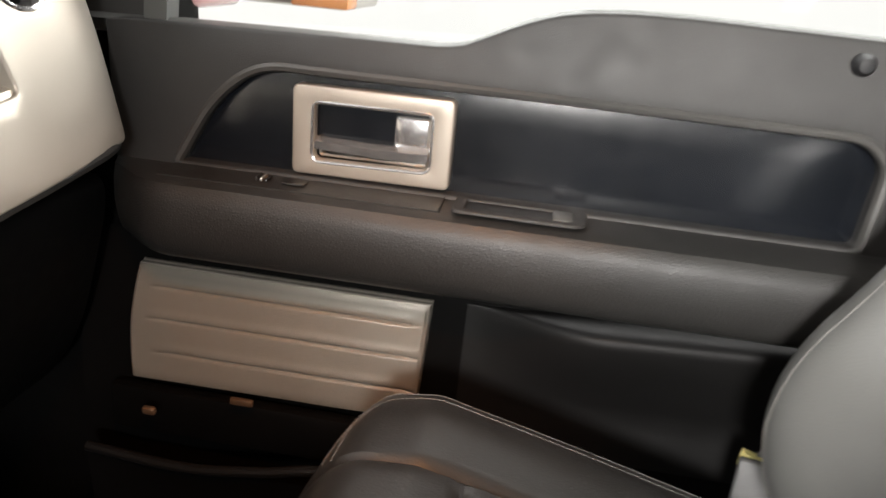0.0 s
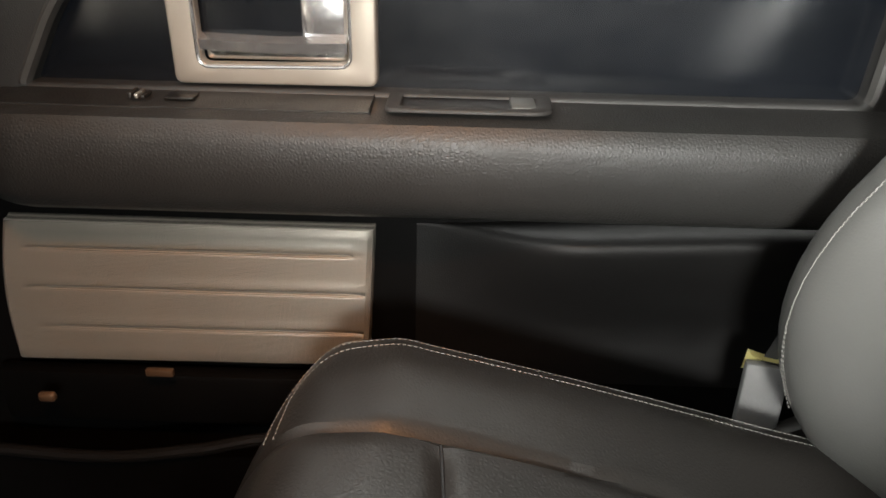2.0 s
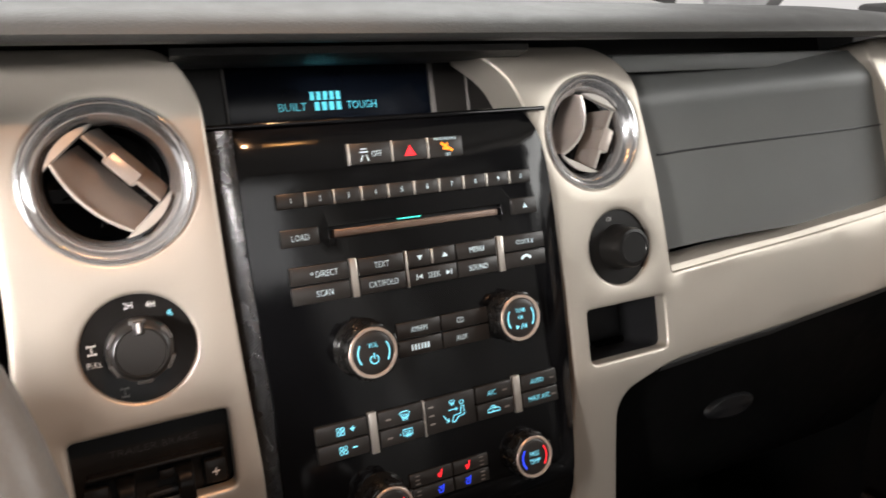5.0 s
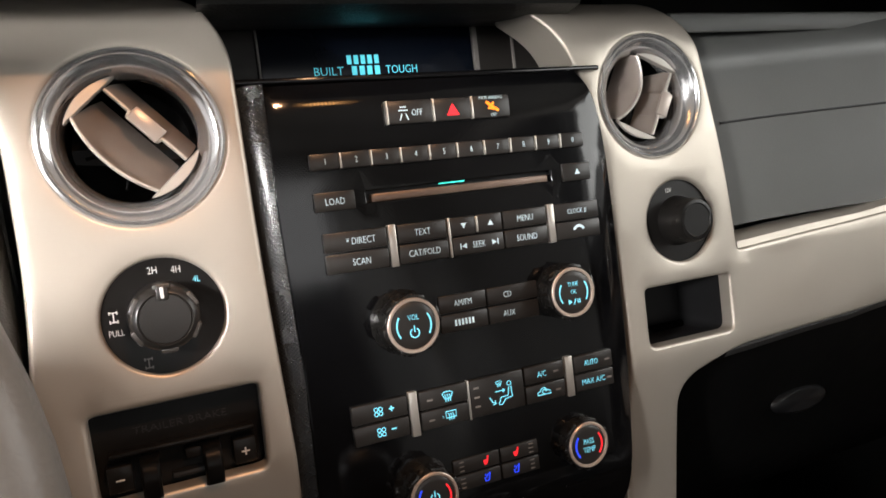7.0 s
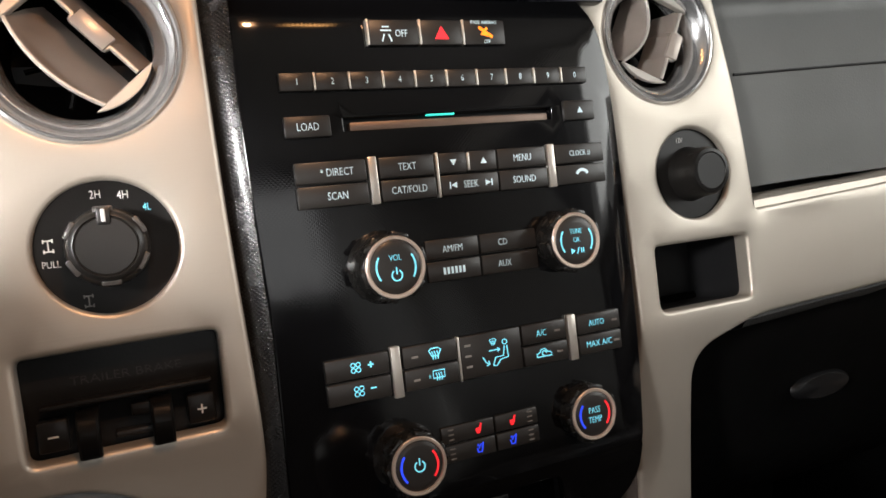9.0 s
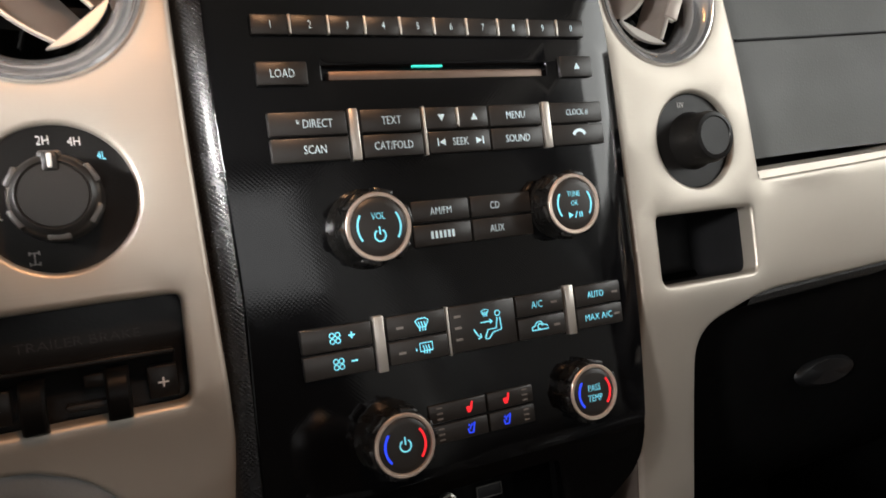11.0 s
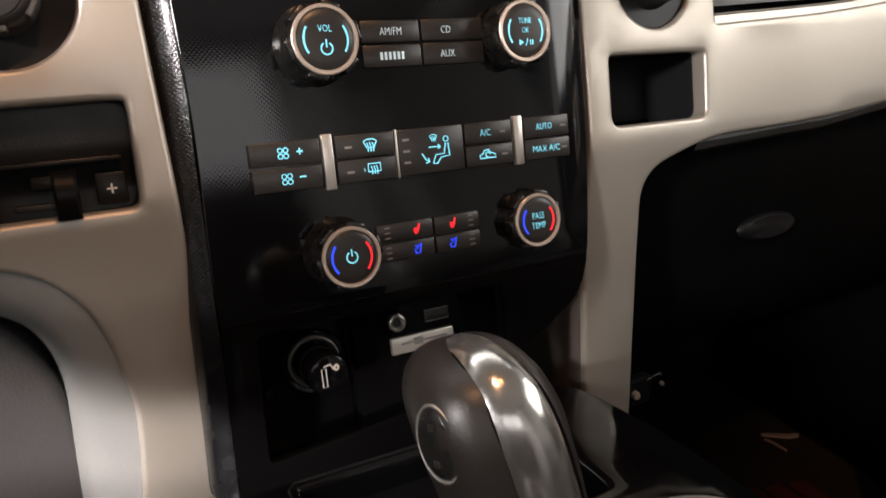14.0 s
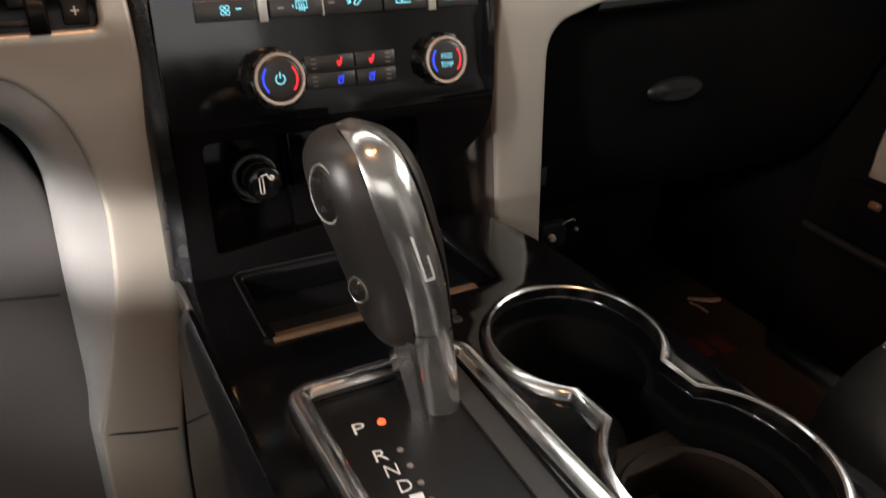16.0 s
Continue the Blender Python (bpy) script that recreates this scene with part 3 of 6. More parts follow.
part("panel", panel(outline, [POCKET, circle(*RV, VENT_R + 0.005), circle(0.1755, 0.0405, 0.0335), circle(*V2, 0.0395)], band_height, 0.012, 0.0028, 0.040,
                    hole_depth=0.012), BEIGE, right_trim)
rows = [[], [], [], []]
for x in np.linspace(0.232, 0.537, 40):
    y = float(np.interp(x, [0.2265, 0.37, 0.54], [0.0085, 0.0155, 0.036]))
    h = band_height(x, y)
    for row, (dy, dh) in zip(rows, ((-0.001, -0.0029), (0.0080, -0.0042), (0.0105, -0.010), (0.0115, -0.04))):
        row.append((float(x), y + dy, h + dh))
part("ledge", loft(rows), BEIGE, right_trim, "sloping ledge under the airbag panel")
rows = [[], [], [], [], []]
for x in np.linspace(0.212, 0.664, 50):
    y = float(np.interp(x, [0.20, 0.35, 0.506, 0.671], [-0.0640, -0.0585, -0.0365, -0.020]))
    h = band_height(x, y)
    for row, (dy, dh) in zip(rows, ((0.001, -0.0036), (-0.004, -0.0034), (-0.009, -0.007), (-0.012, -0.016), (-0.012, -0.06))):
        row.append((float(x), y + dy, h + dh))
part("lower_roll", loft(rows), GRAIN_WARM, right_trim, "dark rolled edge under the champagne band")
# column side return; its dark taupe paints the shade there
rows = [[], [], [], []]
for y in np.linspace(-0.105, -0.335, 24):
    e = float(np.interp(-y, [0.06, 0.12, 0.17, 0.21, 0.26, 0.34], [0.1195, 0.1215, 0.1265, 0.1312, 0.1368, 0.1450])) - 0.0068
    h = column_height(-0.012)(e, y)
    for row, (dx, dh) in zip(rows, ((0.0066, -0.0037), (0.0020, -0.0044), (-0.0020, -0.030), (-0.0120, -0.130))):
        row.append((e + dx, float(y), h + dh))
part("column_return", loft(rows), BEIGE_SHADED, right_trim, "side of the column beside the stack, champagne darkened for shade")
part("pocket_lining", merge(loft([[(x, y, -0.020) for x, y in POCKET + POCKET[:1]], [(x, y, -0.078) for x, y in POCKET + POCKET[:1]]]), panel(POCKET, (), lambda x, y: -0.077, 0.02, 0.0005, 0.001)), BLACK, right_trim,
     "black lining of the open storage pocket")

left_trim = thing("driver_side_trim", "satin champagne dashboard trim beside the steering column", "dashboard trim", FACE)
TBC = rounded([(-0.2385, -0.0115, 0.008), (-0.1435, -0.0105, 0.008), (-0.1445, -0.0650, 0.008), (-0.2375, -0.0660, 0.008)])
ARCH = spline([(-0.262, -0.076), (-0.2196, -0.0768), (-0.2053, -0.0804), (-0.191, -0.0876), (-0.1775, -0.1022), (-0.1695, -0.1214), (-0.165, -0.141), (-0.162, -0.165), (-0.1640, -0.200), (-0.1695, -0.238), (-0.186, -0.303), (-0.1955, -0.335)], 5)
INNER = spline([(-0.272, -0.100), (-0.240, -0.1005), (-0.222, -0.102), (-0.207, -0.110), (-0.1985, -0.123), (-0.1948, -0.138), (-0.1940, -0.152), (-0.1948, -0.172), (-0.1965, -0.205), (-0.1980, -0.240), (-0.2005, -0.303), (-0.205, -0.335)], 5)
outline = (rounded([(-0.265, 0.202, 0.004), (-0.155, 0.202, 0.012), (-0.1405, 0.175, 0.03), (-0.1385, 0.05, 0.04), (-0.1345, -0.04, 0.04), (-0.1325, -0.10, 0.03), (-0.1312, -0.17, 0.03), (-0.1338, -0.254, 0.03), (-0.1465, -0.345, 0.03), (-0.152, -0.52, 0.003), (-0.204, -0.52, 0.003)], 8)
           + ARCH[::-1] + rounded([(-0.260, -0.076, 0.0), (-0.258, -0.02, 0.03), (-0.2505, 0.05, 0.04), (-0.2515, 0.14, 0.03), (-0.263, 0.200, 0.0)], 8)[:-1])
part("panel", panel(outline, [TBC, circle(*LV, VENT_R + 0.0070), circle(-0.1905, 0.0325, 0.0340)], column_height(0.0), 0.012, 0.0030, 0.02, hole_depth=0.012), BEIGE, left_trim)
# grey return beside the knee panel, paler than the panel
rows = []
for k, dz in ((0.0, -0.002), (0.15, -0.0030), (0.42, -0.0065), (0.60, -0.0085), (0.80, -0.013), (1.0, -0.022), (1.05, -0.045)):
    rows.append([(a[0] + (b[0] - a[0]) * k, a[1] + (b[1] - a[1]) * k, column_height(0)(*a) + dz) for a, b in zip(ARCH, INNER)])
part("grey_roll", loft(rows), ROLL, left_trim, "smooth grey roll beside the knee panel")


def foot_row(k, dz):
    """Two points of the return below the knee line, k from the column edge to the knee panel."""
    return [(-0.1955 - 0.0095 * k, -0.335, column_height(0)(0, -0.335) + dz), (-0.204 - 0.008 * k, -0.52, column_height(0)(0, -0.52) + dz)]


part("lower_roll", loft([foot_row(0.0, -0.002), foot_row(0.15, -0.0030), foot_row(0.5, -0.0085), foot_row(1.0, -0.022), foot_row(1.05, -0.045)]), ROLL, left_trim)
part("foot_joint", ribbon([(-0.1945, -0.3365), (-0.170, -0.3430), (-0.148, -0.3475)], 0.0016, column_height(0.0)(0, -0.341) + 0.0006), BLACK, left_trim, "thin dark joint line")

knee = thing("knee_panel", "dark grained knee panel under the steering column", "dashboard panel", FACE)
part("panel", panel(rounded([(-0.46, -0.104, 0.02), (-0.226, -0.106, 0.03), (-0.200, -0.15, 0.05), (-0.1975, -0.21, 0.03), (-0.203, -0.34, 0.02), (-0.21, -0.55, 0.02), (-0.46, -0.55, 0.02)]), (), lambda x, y: column_height(-0.026)(x, y) + 0.006 * math.sin((y + 0.1) * 9),
                    0.02, 0.006, 0.03), KNEE, knee)
part("seam", ribbon([(-0.34, -0.226), (-0.26, -0.220), (-0.202, -0.228)], 0.0022, column_height(-0.0235)(0, -0.226) + 0.006 * math.sin(-0.126 * 9)), BLACK, knee)

# cluster hood beside the left trim, closing the dash towards the driver
hood = thing("instrument_binnacle", "dark grained binnacle behind the steering wheel", "dashboard panel", FACE)
part("shell", panel(rounded([(-0.70, 0.19, 0.05), (-0.272, 0.19, 0.02), (-0.268, 0.0, 0.03), (-0.272, -0.085, 0.02), (-0.70, -0.085, 0.05)]), (), lambda x, y: 0.012 - 0.02 * ((x + 0.49) / 0.2) ** 2, 0.03, 0.006, 0.06), GRAIN, hood)


def air_vent(cx, cy, r, base, turn, s, blades, label):
    """Round vent: chrome bowl, dark throat and a turned barrel with two leaf-shaped louvres."""
    v = thing("air_vent", label, "air vent", FACE @ Matrix.Translation((cx, cy, base)), "round dashboard vents")
    part("chrome_ring", lathe([(r + 0.0028, -0.010), (r + 0.0028, -0.0012), (r + 0.0020, 0.0003), (r + 0.0008, 0.0006), (r - 0.0004, -0.0002), (r - 0.0010, -0.0014), (r - 0.0024, -0.0020), (r - 0.0046, -0.0036), (r - 0.0072, -0.0066), (r - 0.0092, -0.0104), (r - 0.0105, -0.0150), (r - 0.0110, -0.020)], 96), CHROME, v, "polished chrome bowl and ring")
    part("throat", lathe([(r - 0.0108, -0.018), (r - 0.012, -0.050), (0, -0.051)], 48), SHADED_BLACK, v, "black throat")
    rr = r - 0.0108
    m = pose(0, 0, -0.010, 0, 0, turn) @ pose(0, 0, 0, 0, 6 * s, 0)
    for q in (1, -1):
        bm = bmesh.new()
        pts = [(rr * math.cos(a), rr * math.sin(a)) for a in np.linspace(radians(56), radians(124), 16)]
        top = [bm.verts.new((x, q * y, 0.0055)) for x, y in pts]
        low = [bm.verts.new((x * 0.98, q * y * 0.98, 0.0015)) for x, y in pts]
        bm.faces.new(top)
        bm.faces.new(low[::-1])
        for k in range(len(pts)):
            j = (k + 1) % len(pts)
            bm.faces.new([top[k], top[j], low[j], low[k]])
        bmesh.ops.recalc_face_normals(bm, faces=bm.faces[:])
        bmesh.ops.bevel(bm, geom=[e for e in bm.edges if all(w.co.z > 0 for w in e.verts)], offset=0.0005, segments=1, affect="EDGES")
        bmesh.ops.transform(bm, matrix=m, verts=bm.verts)
        part("barrel_cap", bm, CAP_SILVER, v, "pale silver barrel end")
    for off, bow, step, back, reach in blades:
        half = rr * reach
        ts = sorted(set(list(np.linspace(-1, 1, 25)) + ([-0.40, -0.36, 0.36, 0.40] if step else [])))
        edge = [(off - bow * (1 - t * t) - (step if abs(t) <= 0.38 else 0.0), t) for t in ts]
        sheet = loft([[(s * (x + 0.0010), t * half, 0.0036) for x, t in edge], [(s * (x + 0.004), t * half, 0.0010) for x, t in edge], [(s * (x + (off + back - x) * 0.6), t * half * 0.98, -0.006) for x, t in edge], [(s * (off + back), t * half * 0.94, -0.015) for x, t in edge]])
        bmesh.ops.solidify(sheet, geom=sheet.faces[:], thickness=0.0014)
        bmesh.ops.transform(sheet, matrix=m, verts=sheet.verts)
        lou = part("louvre", sheet, TAUPE, v, "taupe leaf-shaped louvre")
        # separate paler strip paints the lit front edge of the blade
        front = sweep([(s * x, t * half, 0.0038) for x, t in edge], [(-0.0010, -0.0012), (-0.0010, 0.0008), (-0.0004, 0.0013), (0.0004, 0.0013), (0.0010, 0.0008), (0.0010, -0.0012)])
        bmesh.ops.transform(front, matrix=m, verts=front.verts)
        part("front_edge", front, CAP_SILVER, lou, "front edge of the louvre, paler to carry the light on it")
        if step:
            tab = boxes((off - step - 0.0016, off - step + 0.0075, -half * 0.37, half * 0.37, 0.0034, 0.0062), r=0.0010)
            bmesh.ops.transform(tab, matrix=m @ Matrix.Diagonal((s, 1, 1, 1)), verts=tab.verts)
            bmesh.ops.recalc_face_normals(tab, faces=tab.faces[:])
            part("thumb_tab", tab, VANE, lou, "stepped thumb tab")
    for a in (15, 75, 135):
        fin = box(bmesh.new(), -0.026, 0.026, -0.0007, 0.0007, -0.034, -0.029, 0, 1, pose(0, 0, 0, 0, 0, a))
        part("rear_fin", fin, SHADED_BLACK, v)
    return v


air_vent(*LV, VENT_R + 0.0020, 0.001, 42, 1, ((-0.0130, 0.0060, 0.0, 0.021, 0.83), (0.0097, 0.0, 0.0030, 0.014, 0.80)), "round chrome-ringed vent with tilted taupe louvres, driver side")
air_vent(*RV, VENT_R, -0.011, -27, -1, ((0.0165, 0.0105, 0.0, 0.006, 0.80), (-0.0140, 0.0, 0.0045, 0.010, 0.78)), "round chrome-ringed vent with tilted taupe louvres, passenger side")

side = thing("side_vent", "small oval chrome-edged vent at the end of the dashboard", "air vent", FACE @ Matrix.Translation((V2[0], V2[1], band_height(*V2))) @ Matrix.Diagonal((0.93, 0.93, 1, 1)), "round dashboard vents")
bm = lathe([(0.0435, -0.012), (0.0435, 0.0), (0.0420, 0.002), (0.039, 0.0005), (0.037, -0.006), (0.0365, -0.02)], 48)
bmesh.ops.transform(bm, matrix=Matrix.Diagonal((0.98, 1, 1, 1)), verts=bm.verts)
part("chrome_ring", bm, CHROME, side, "polished chrome ring")
bm = lathe([(0.0365, -0.016), (0.036, -0.04), (0, -0.041)], 40)
bmesh.ops.transform(bm, matrix=Matrix.Diagonal((0.98, 1, 1, 1)), verts=bm.verts)
part("throat", bm, BLACK, side, "black throat")
for y in (-0.017, 0.006):
    part("louvre", boxes((-0.033, 0.033, y, y + 0.003, -0.016, -0.002), r=0.001), SATIN, side, "bright thin louvre")
part("thumb_tab", boxes((0.004, 0.014, -0.024, 0.016, -0.008, 0.0), r=0.002), SATIN, side, "bright thumb tab")

# ---------------- centre panel: audio and climate ----------------
stack = thing("audio_and_climate_panel", "piano black centre panel with backlit audio and climate controls", "control panel", FACE)


def plate_height(x, y):
    h = 0.0
    if x < -0.113:
        h -= ((-0.113 - x) / 0.010) ** 2 * 0.0010
    if x > 0.094:
        h -= ((x - 0.094) / 0.016) ** 2 * 0.007
    if y > 0.130:
        h -= ((y - 0.130) / 0.025) ** 2 * 0.0060
    if y < -0.125:
        h -= (-0.125 - y) * 0.16
    return h


SLOT = rounded([(-0.071, 0.0795, 0.001), (0.060, 0.0800, 0.001), (0.060, 0.0885, 0.001), (-0.071, 0.0880, 0.001)], 2)
HUB = rounded([(-0.106, -0.1325, 0.006), (0.040, -0.1325, 0.006), (0.046, -0.192, 0.004), (-0.106, -0.208, 0.006)], 3)
left_edge = [(-0.1215, 0.152), (-0.1225, 0.08), (-0.1195, -0.02), (-0.121, -0.10), (-0.122, -0.222)]
right_edge = [(0.054, -0.222), (0.0555, -0.192), (0.0600, -0.174), (0.0779, -0.1620), (0.0925, -0.149), (0.1000, -0.128), (0.1075, -0.069), (0.1105, -0.020), (0.1107, 0.030), (0.1092, 0.0754), (0.1042, 0.113), (0.0968, 0.139), (0.0895, 0.153)]
# plate split here so the part below takes the shaded copy of its black
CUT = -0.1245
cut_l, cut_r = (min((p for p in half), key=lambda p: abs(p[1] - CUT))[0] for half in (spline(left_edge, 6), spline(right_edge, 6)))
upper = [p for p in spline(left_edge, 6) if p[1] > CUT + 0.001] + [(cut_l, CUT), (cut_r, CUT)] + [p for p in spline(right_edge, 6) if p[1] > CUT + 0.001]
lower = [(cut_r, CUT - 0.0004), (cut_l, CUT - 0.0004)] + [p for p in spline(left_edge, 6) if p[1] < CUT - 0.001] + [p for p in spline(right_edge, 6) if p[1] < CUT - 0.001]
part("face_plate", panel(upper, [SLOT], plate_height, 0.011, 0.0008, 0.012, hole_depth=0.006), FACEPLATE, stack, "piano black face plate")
part("lower_plate", panel(lower, [HUB], plate_height, 0.011, 0.0008, 0.012, hole_depth=0.006), SHADED_GLOSS, stack, "lower part of the black plate round the socket recess, shade put into it")
strip = []
for k in range(40):
    y = 0.153 - 0.375 * k / 39
    lx = float(np.interp(-y, [-0.153, -0.08, 0.02, 0.10, 0.222], [-0.1225, -0.1237, -0.1207, -0.1222, -0.1232]))
    ox = float(np.interp(-y, [-0.153, -0.07, 0.02, 0.10, 0.222], [-0.1395, -0.1365, -0.1325, -0.1335, -0.1350]))
    dz = -(max(0, -0.125 - y)) * 0.16
    strip.append([(lx + (ox - lx) * s, y, dz - 0.0006 - 0.0052 * s - 0.0046 * s * s - 0.004 * s ** 8) for s in (0, 0.1, 0.2, 0.3, 0.4, 0.5, 0.6, 0.7, 0.8, 0.9, 1.0)] + [(ox, y, dz - 0.03)])
part("textured_side", loft(strip), DOTS, stack, "dotted black side strip")
part("slot_floor", merge(boxes((-0.074, 0.063, 0.077, 0.091, -0.0090, -0.0080))), BLACK, stack)
part("disc_slot", boxes((-0.0665, 0.0575, 0.0803, 0.0852, -0.0085, -0.0022), r=0.0008), SLOT_METAL, stack, "brownish metal disc slot lip")
part("slot_light", boxes((-0.0215, -0.0045, 0.0866, 0.0880, -0.0030, -0.0008)), TEAL, stack, "teal light above the disc slot")


def button(x0, x1, y0, y1, z=0.0028, base=None, mat=BUTTON, label=""):
    g = 0.00055
    b = base if base is not None else min(plate_height(x0, (y0 + y1) / 2), plate_height(x1, (y0 + y1) / 2))
    return part("button", boxes((x0 + g, x1 - g, y0 + g, y1 - g, b - 0.003, b + z), r=0.0008), mat, stack, label)


def legend(parent, bm, mat, name="legend", label=""):
    return part(name, bm, mat, parent, label, smooth=0)


def bar(x0, x1, y0, y1, z=0.0033):
    return part("silver_bar", boxes((x0, x1, y0, y1, -0.002, z), r=0.0006), SATIN, stack, "satin silver divider")


ZT = 0.0029  # legends stand just proud of the buttons


def tri(cx, cy, w, h, z=ZT):
    bm = bmesh.new()
    a = [bm.verts.new((cx - w / 2, cy - h / 2, z)), bm.verts.new((cx + w / 2, cy - h / 2, z)), bm.verts.new((cx, cy + h / 2, z))]
    b = [bm.verts.new((v.co.x, v.co.y, z + 0.0003)) for v in a]
    bm.faces.new(b)
    for k in range(3):
        bm.faces.new([a[k], a[(k + 1) % 3], b[(k + 1) % 3], b[k]])
    return bm


def strokes(width, *paths, z=ZT):
    return merge(*[ribbon(p, width, z, 0.0003) for p in paths])


# warning row
haz = [(-0.0515, -0.0215), (-0.0215, 0.0050), (0.0050, 0.0325)]
b = button(*haz[0], 0.1245, 0.1395)
legend(b, merge(strokes(0.0008, [(-0.0435, 0.1350), (-0.0395, 0.1350)], [(-0.0445, 0.1330), (-0.0385, 0.1330)], [(-0.0425, 0.1310), (-0.0440, 0.1270)], [(-0.0400, 0.1310), (-0.0385, 0.1270)]),
                lettering("OFF", -0.0325, 0.1315, ZT, 0.0040)), PALE)
b = button(*haz[1], 0.1245, 0.1395)
legend(b, tri(-0.0085, 0.1318, 0.0085, 0.0072), RED, label="red hazard triangle")
b = button(*haz[2], 0.1245, 0.1395)
legend(b, lettering("PASS AIRBAG", 0.0187, 0.1378, ZT, 0.0021, 0.0165), PALE)
legend(b, merge(strokes(0.0016, [(0.0160, 0.1345), (0.0185, 0.1325), (0.0205, 0.1300)], [(0.0205, 0.1345), (0.0165, 0.1310), (0.0225, 0.1305)], [(0.0150, 0.1350), (0.0235, 0.1292)])), AMBER, label="amber airbag symbol")
legend(b, lettering("OFF", 0.0200, 0.1268, ZT, 0.0023), PALE)
for x in (-0.0518, -0.0215, 0.0050):
    part("chrome_divider", boxes((x - 0.0006, x + 0.0006, 0.1250, 0.1392, -0.001, 0.0036), r=0.0004), SATIN, stack)

# preset row
for k in range(10):
    x0 = -0.1030 + 0.0189 * k
    b = button(x0, x0 + 0.0189, 0.1010, 0.1118)
    legend(b, lettering(str((k + 1) % 10), x0 + 0.0098, 0.1065, ZT, 0.0036), PALE)
    if k:
        part("chrome_divider", boxes((x0 - 0.0006, x0 + 0.0006, 0.1018, 0.1112, -0.001, 0.0036), r=0.0004), SATIN, stack)

b = button(-0.1030, -0.0775, 0.0770, 0.0893)
legend(b, lettering("LOAD", -0.0902, 0.0831, ZT, 0.0042), PALE)
b = button(0.0665, 0.0890, 0.0785, 0.0915)
legend(b, tri(0.0778, 0.0852, 0.0040, 0.0036), PALE)

# menu rows
top, mid, low = 0.0652, 0.0526, 0.0400
for x0, x1, up, down in ((-0.1005, -0.0610, "* DIRECT", "SCAN"), (-0.0550, -0.0215, "TEXT", "CAT/FOLD"), (0.0175, 0.0508, "MENU", "SOUND"), (0.0568, 0.0922, "CLOCK #", "")):
    b = button(x0, x1, mid, top)
    legend(b, lettering(up, (x0 + x1) / 2 + (0.003 if x0 < -0.09 else 0), (mid + top) / 2, ZT, 0.0042 if x0 < 0.05 else 0.0034), PALE)
    b = button(x0, x1, low, mid)
    if down:
        legend(b, lettering(down, (x0 + x1) / 2 + (0.002 if x0 < -0.09 else 0), (mid + low) / 2, ZT, 0.0042), PALE)
    else:
        legend(b, strokes(0.0018, arc(0.0745, 0.0445, 0.0042, 25, 155)), PALE, label="handset symbol")
b = button(-0.0195, -0.0012, mid, top)
inv = tri(-0.0105, -0.0590, 0.0040, 0.0034)
bmesh.ops.transform(inv, matrix=Matrix.Diagonal((1, -1, 1, 1)), verts=inv.verts)
legend(b, inv, PALE)
b = button(-0.0012, 0.0175, mid, top)
legend(b, tri(0.0085, 0.0590, 0.0040, 0.0034), PALE)
b = button(-0.0195, 0.0175, low, mid)


def skip(cx, cy, s):
    t = tri(0, 0, 0.0034, 0.0034)
    bmesh.ops.transform(t, matrix=Matrix.Translation((cx, cy, 0)) @ pose(0, 0, 0, 0, 0, -90 * s), verts=t.verts)
    return merge(t, ribbon([(cx + s * 0.0024, cy - 0.0019), (cx + s * 0.0024, cy + 0.0019)], 0.0007, ZT, 0.0003))


legend(b, merge(lettering("SEEK", -0.0008, 0.0463, ZT, 0.0042), skip(-0.0115, 0.0463, -1), skip(0.0100, 0.0463, 1)), PALE)
bar(-0.0604, -0.0556, 0.0398, 0.0655)
bar(0.0514, 0.0562, 0.0398, 0.0655)
part("chrome_divider", boxes((-0.0213, -0.0197, low, top, -0.001, 0.0034), r=0.0004), SATIN, stack)
part("chrome_divider", boxes((-0.0019, -0.0005, 0.0540, 0.0640, -0.001, 0.0036), r=0.0004), SATIN, stack)

# source block
for x0, x1, y0, y1, word in ((-0.0335, 0.0005, 0.0052, 0.0175, "AM/FM"), (0.0005, 0.0385, 0.0052, 0.0175, "CD"), (-0.0335, 0.0005, -0.0072, 0.0052, ""), (0.0005, 0.0385, -0.0072, 0.0052, "AUX")):
    b = button(x0, x1, y0, y1, 0.0016)
    cx = -0.0165 if x0 < 0 else 0.0155
    if word:
        bm = lettering(word, cx, (y0 + y1) / 2, ZT - 0.0012, 0.0040)
    else:
        bm = boxes(*[(cx - 0.0070 + 0.0024 * i, cx - 0.0056 + 0.0024 * i, -0.0029, 0.0010, ZT - 0.0012, ZT - 0.0010) for i in range(6)])
    legend(b, bm, PALE)

# climate row
ct, cm, cl = -0.0385, -0.0513, -0.0640


def fan(cx, cy, r=0.0014):
    return merge(*[ribbon(circle(cx + dx * r, cy + dy * r, r * 0.85, 12), 0.0005, ZT, 0.0003, True) for dx, dy in ((1, 1), (-1, 1), (1, -1), (-1, -1))])


def plus(cx, cy, s=0.0016, minus=False):
    rows = [ribbon([(cx - s, cy), (cx + s, cy)], 0.0008, ZT, 0.0003)]
    if not minus:
        rows.append(ribbon([(cx, cy - s), (cx, cy + s)], 0.0008, ZT, 0.0003))
    return merge(*rows)


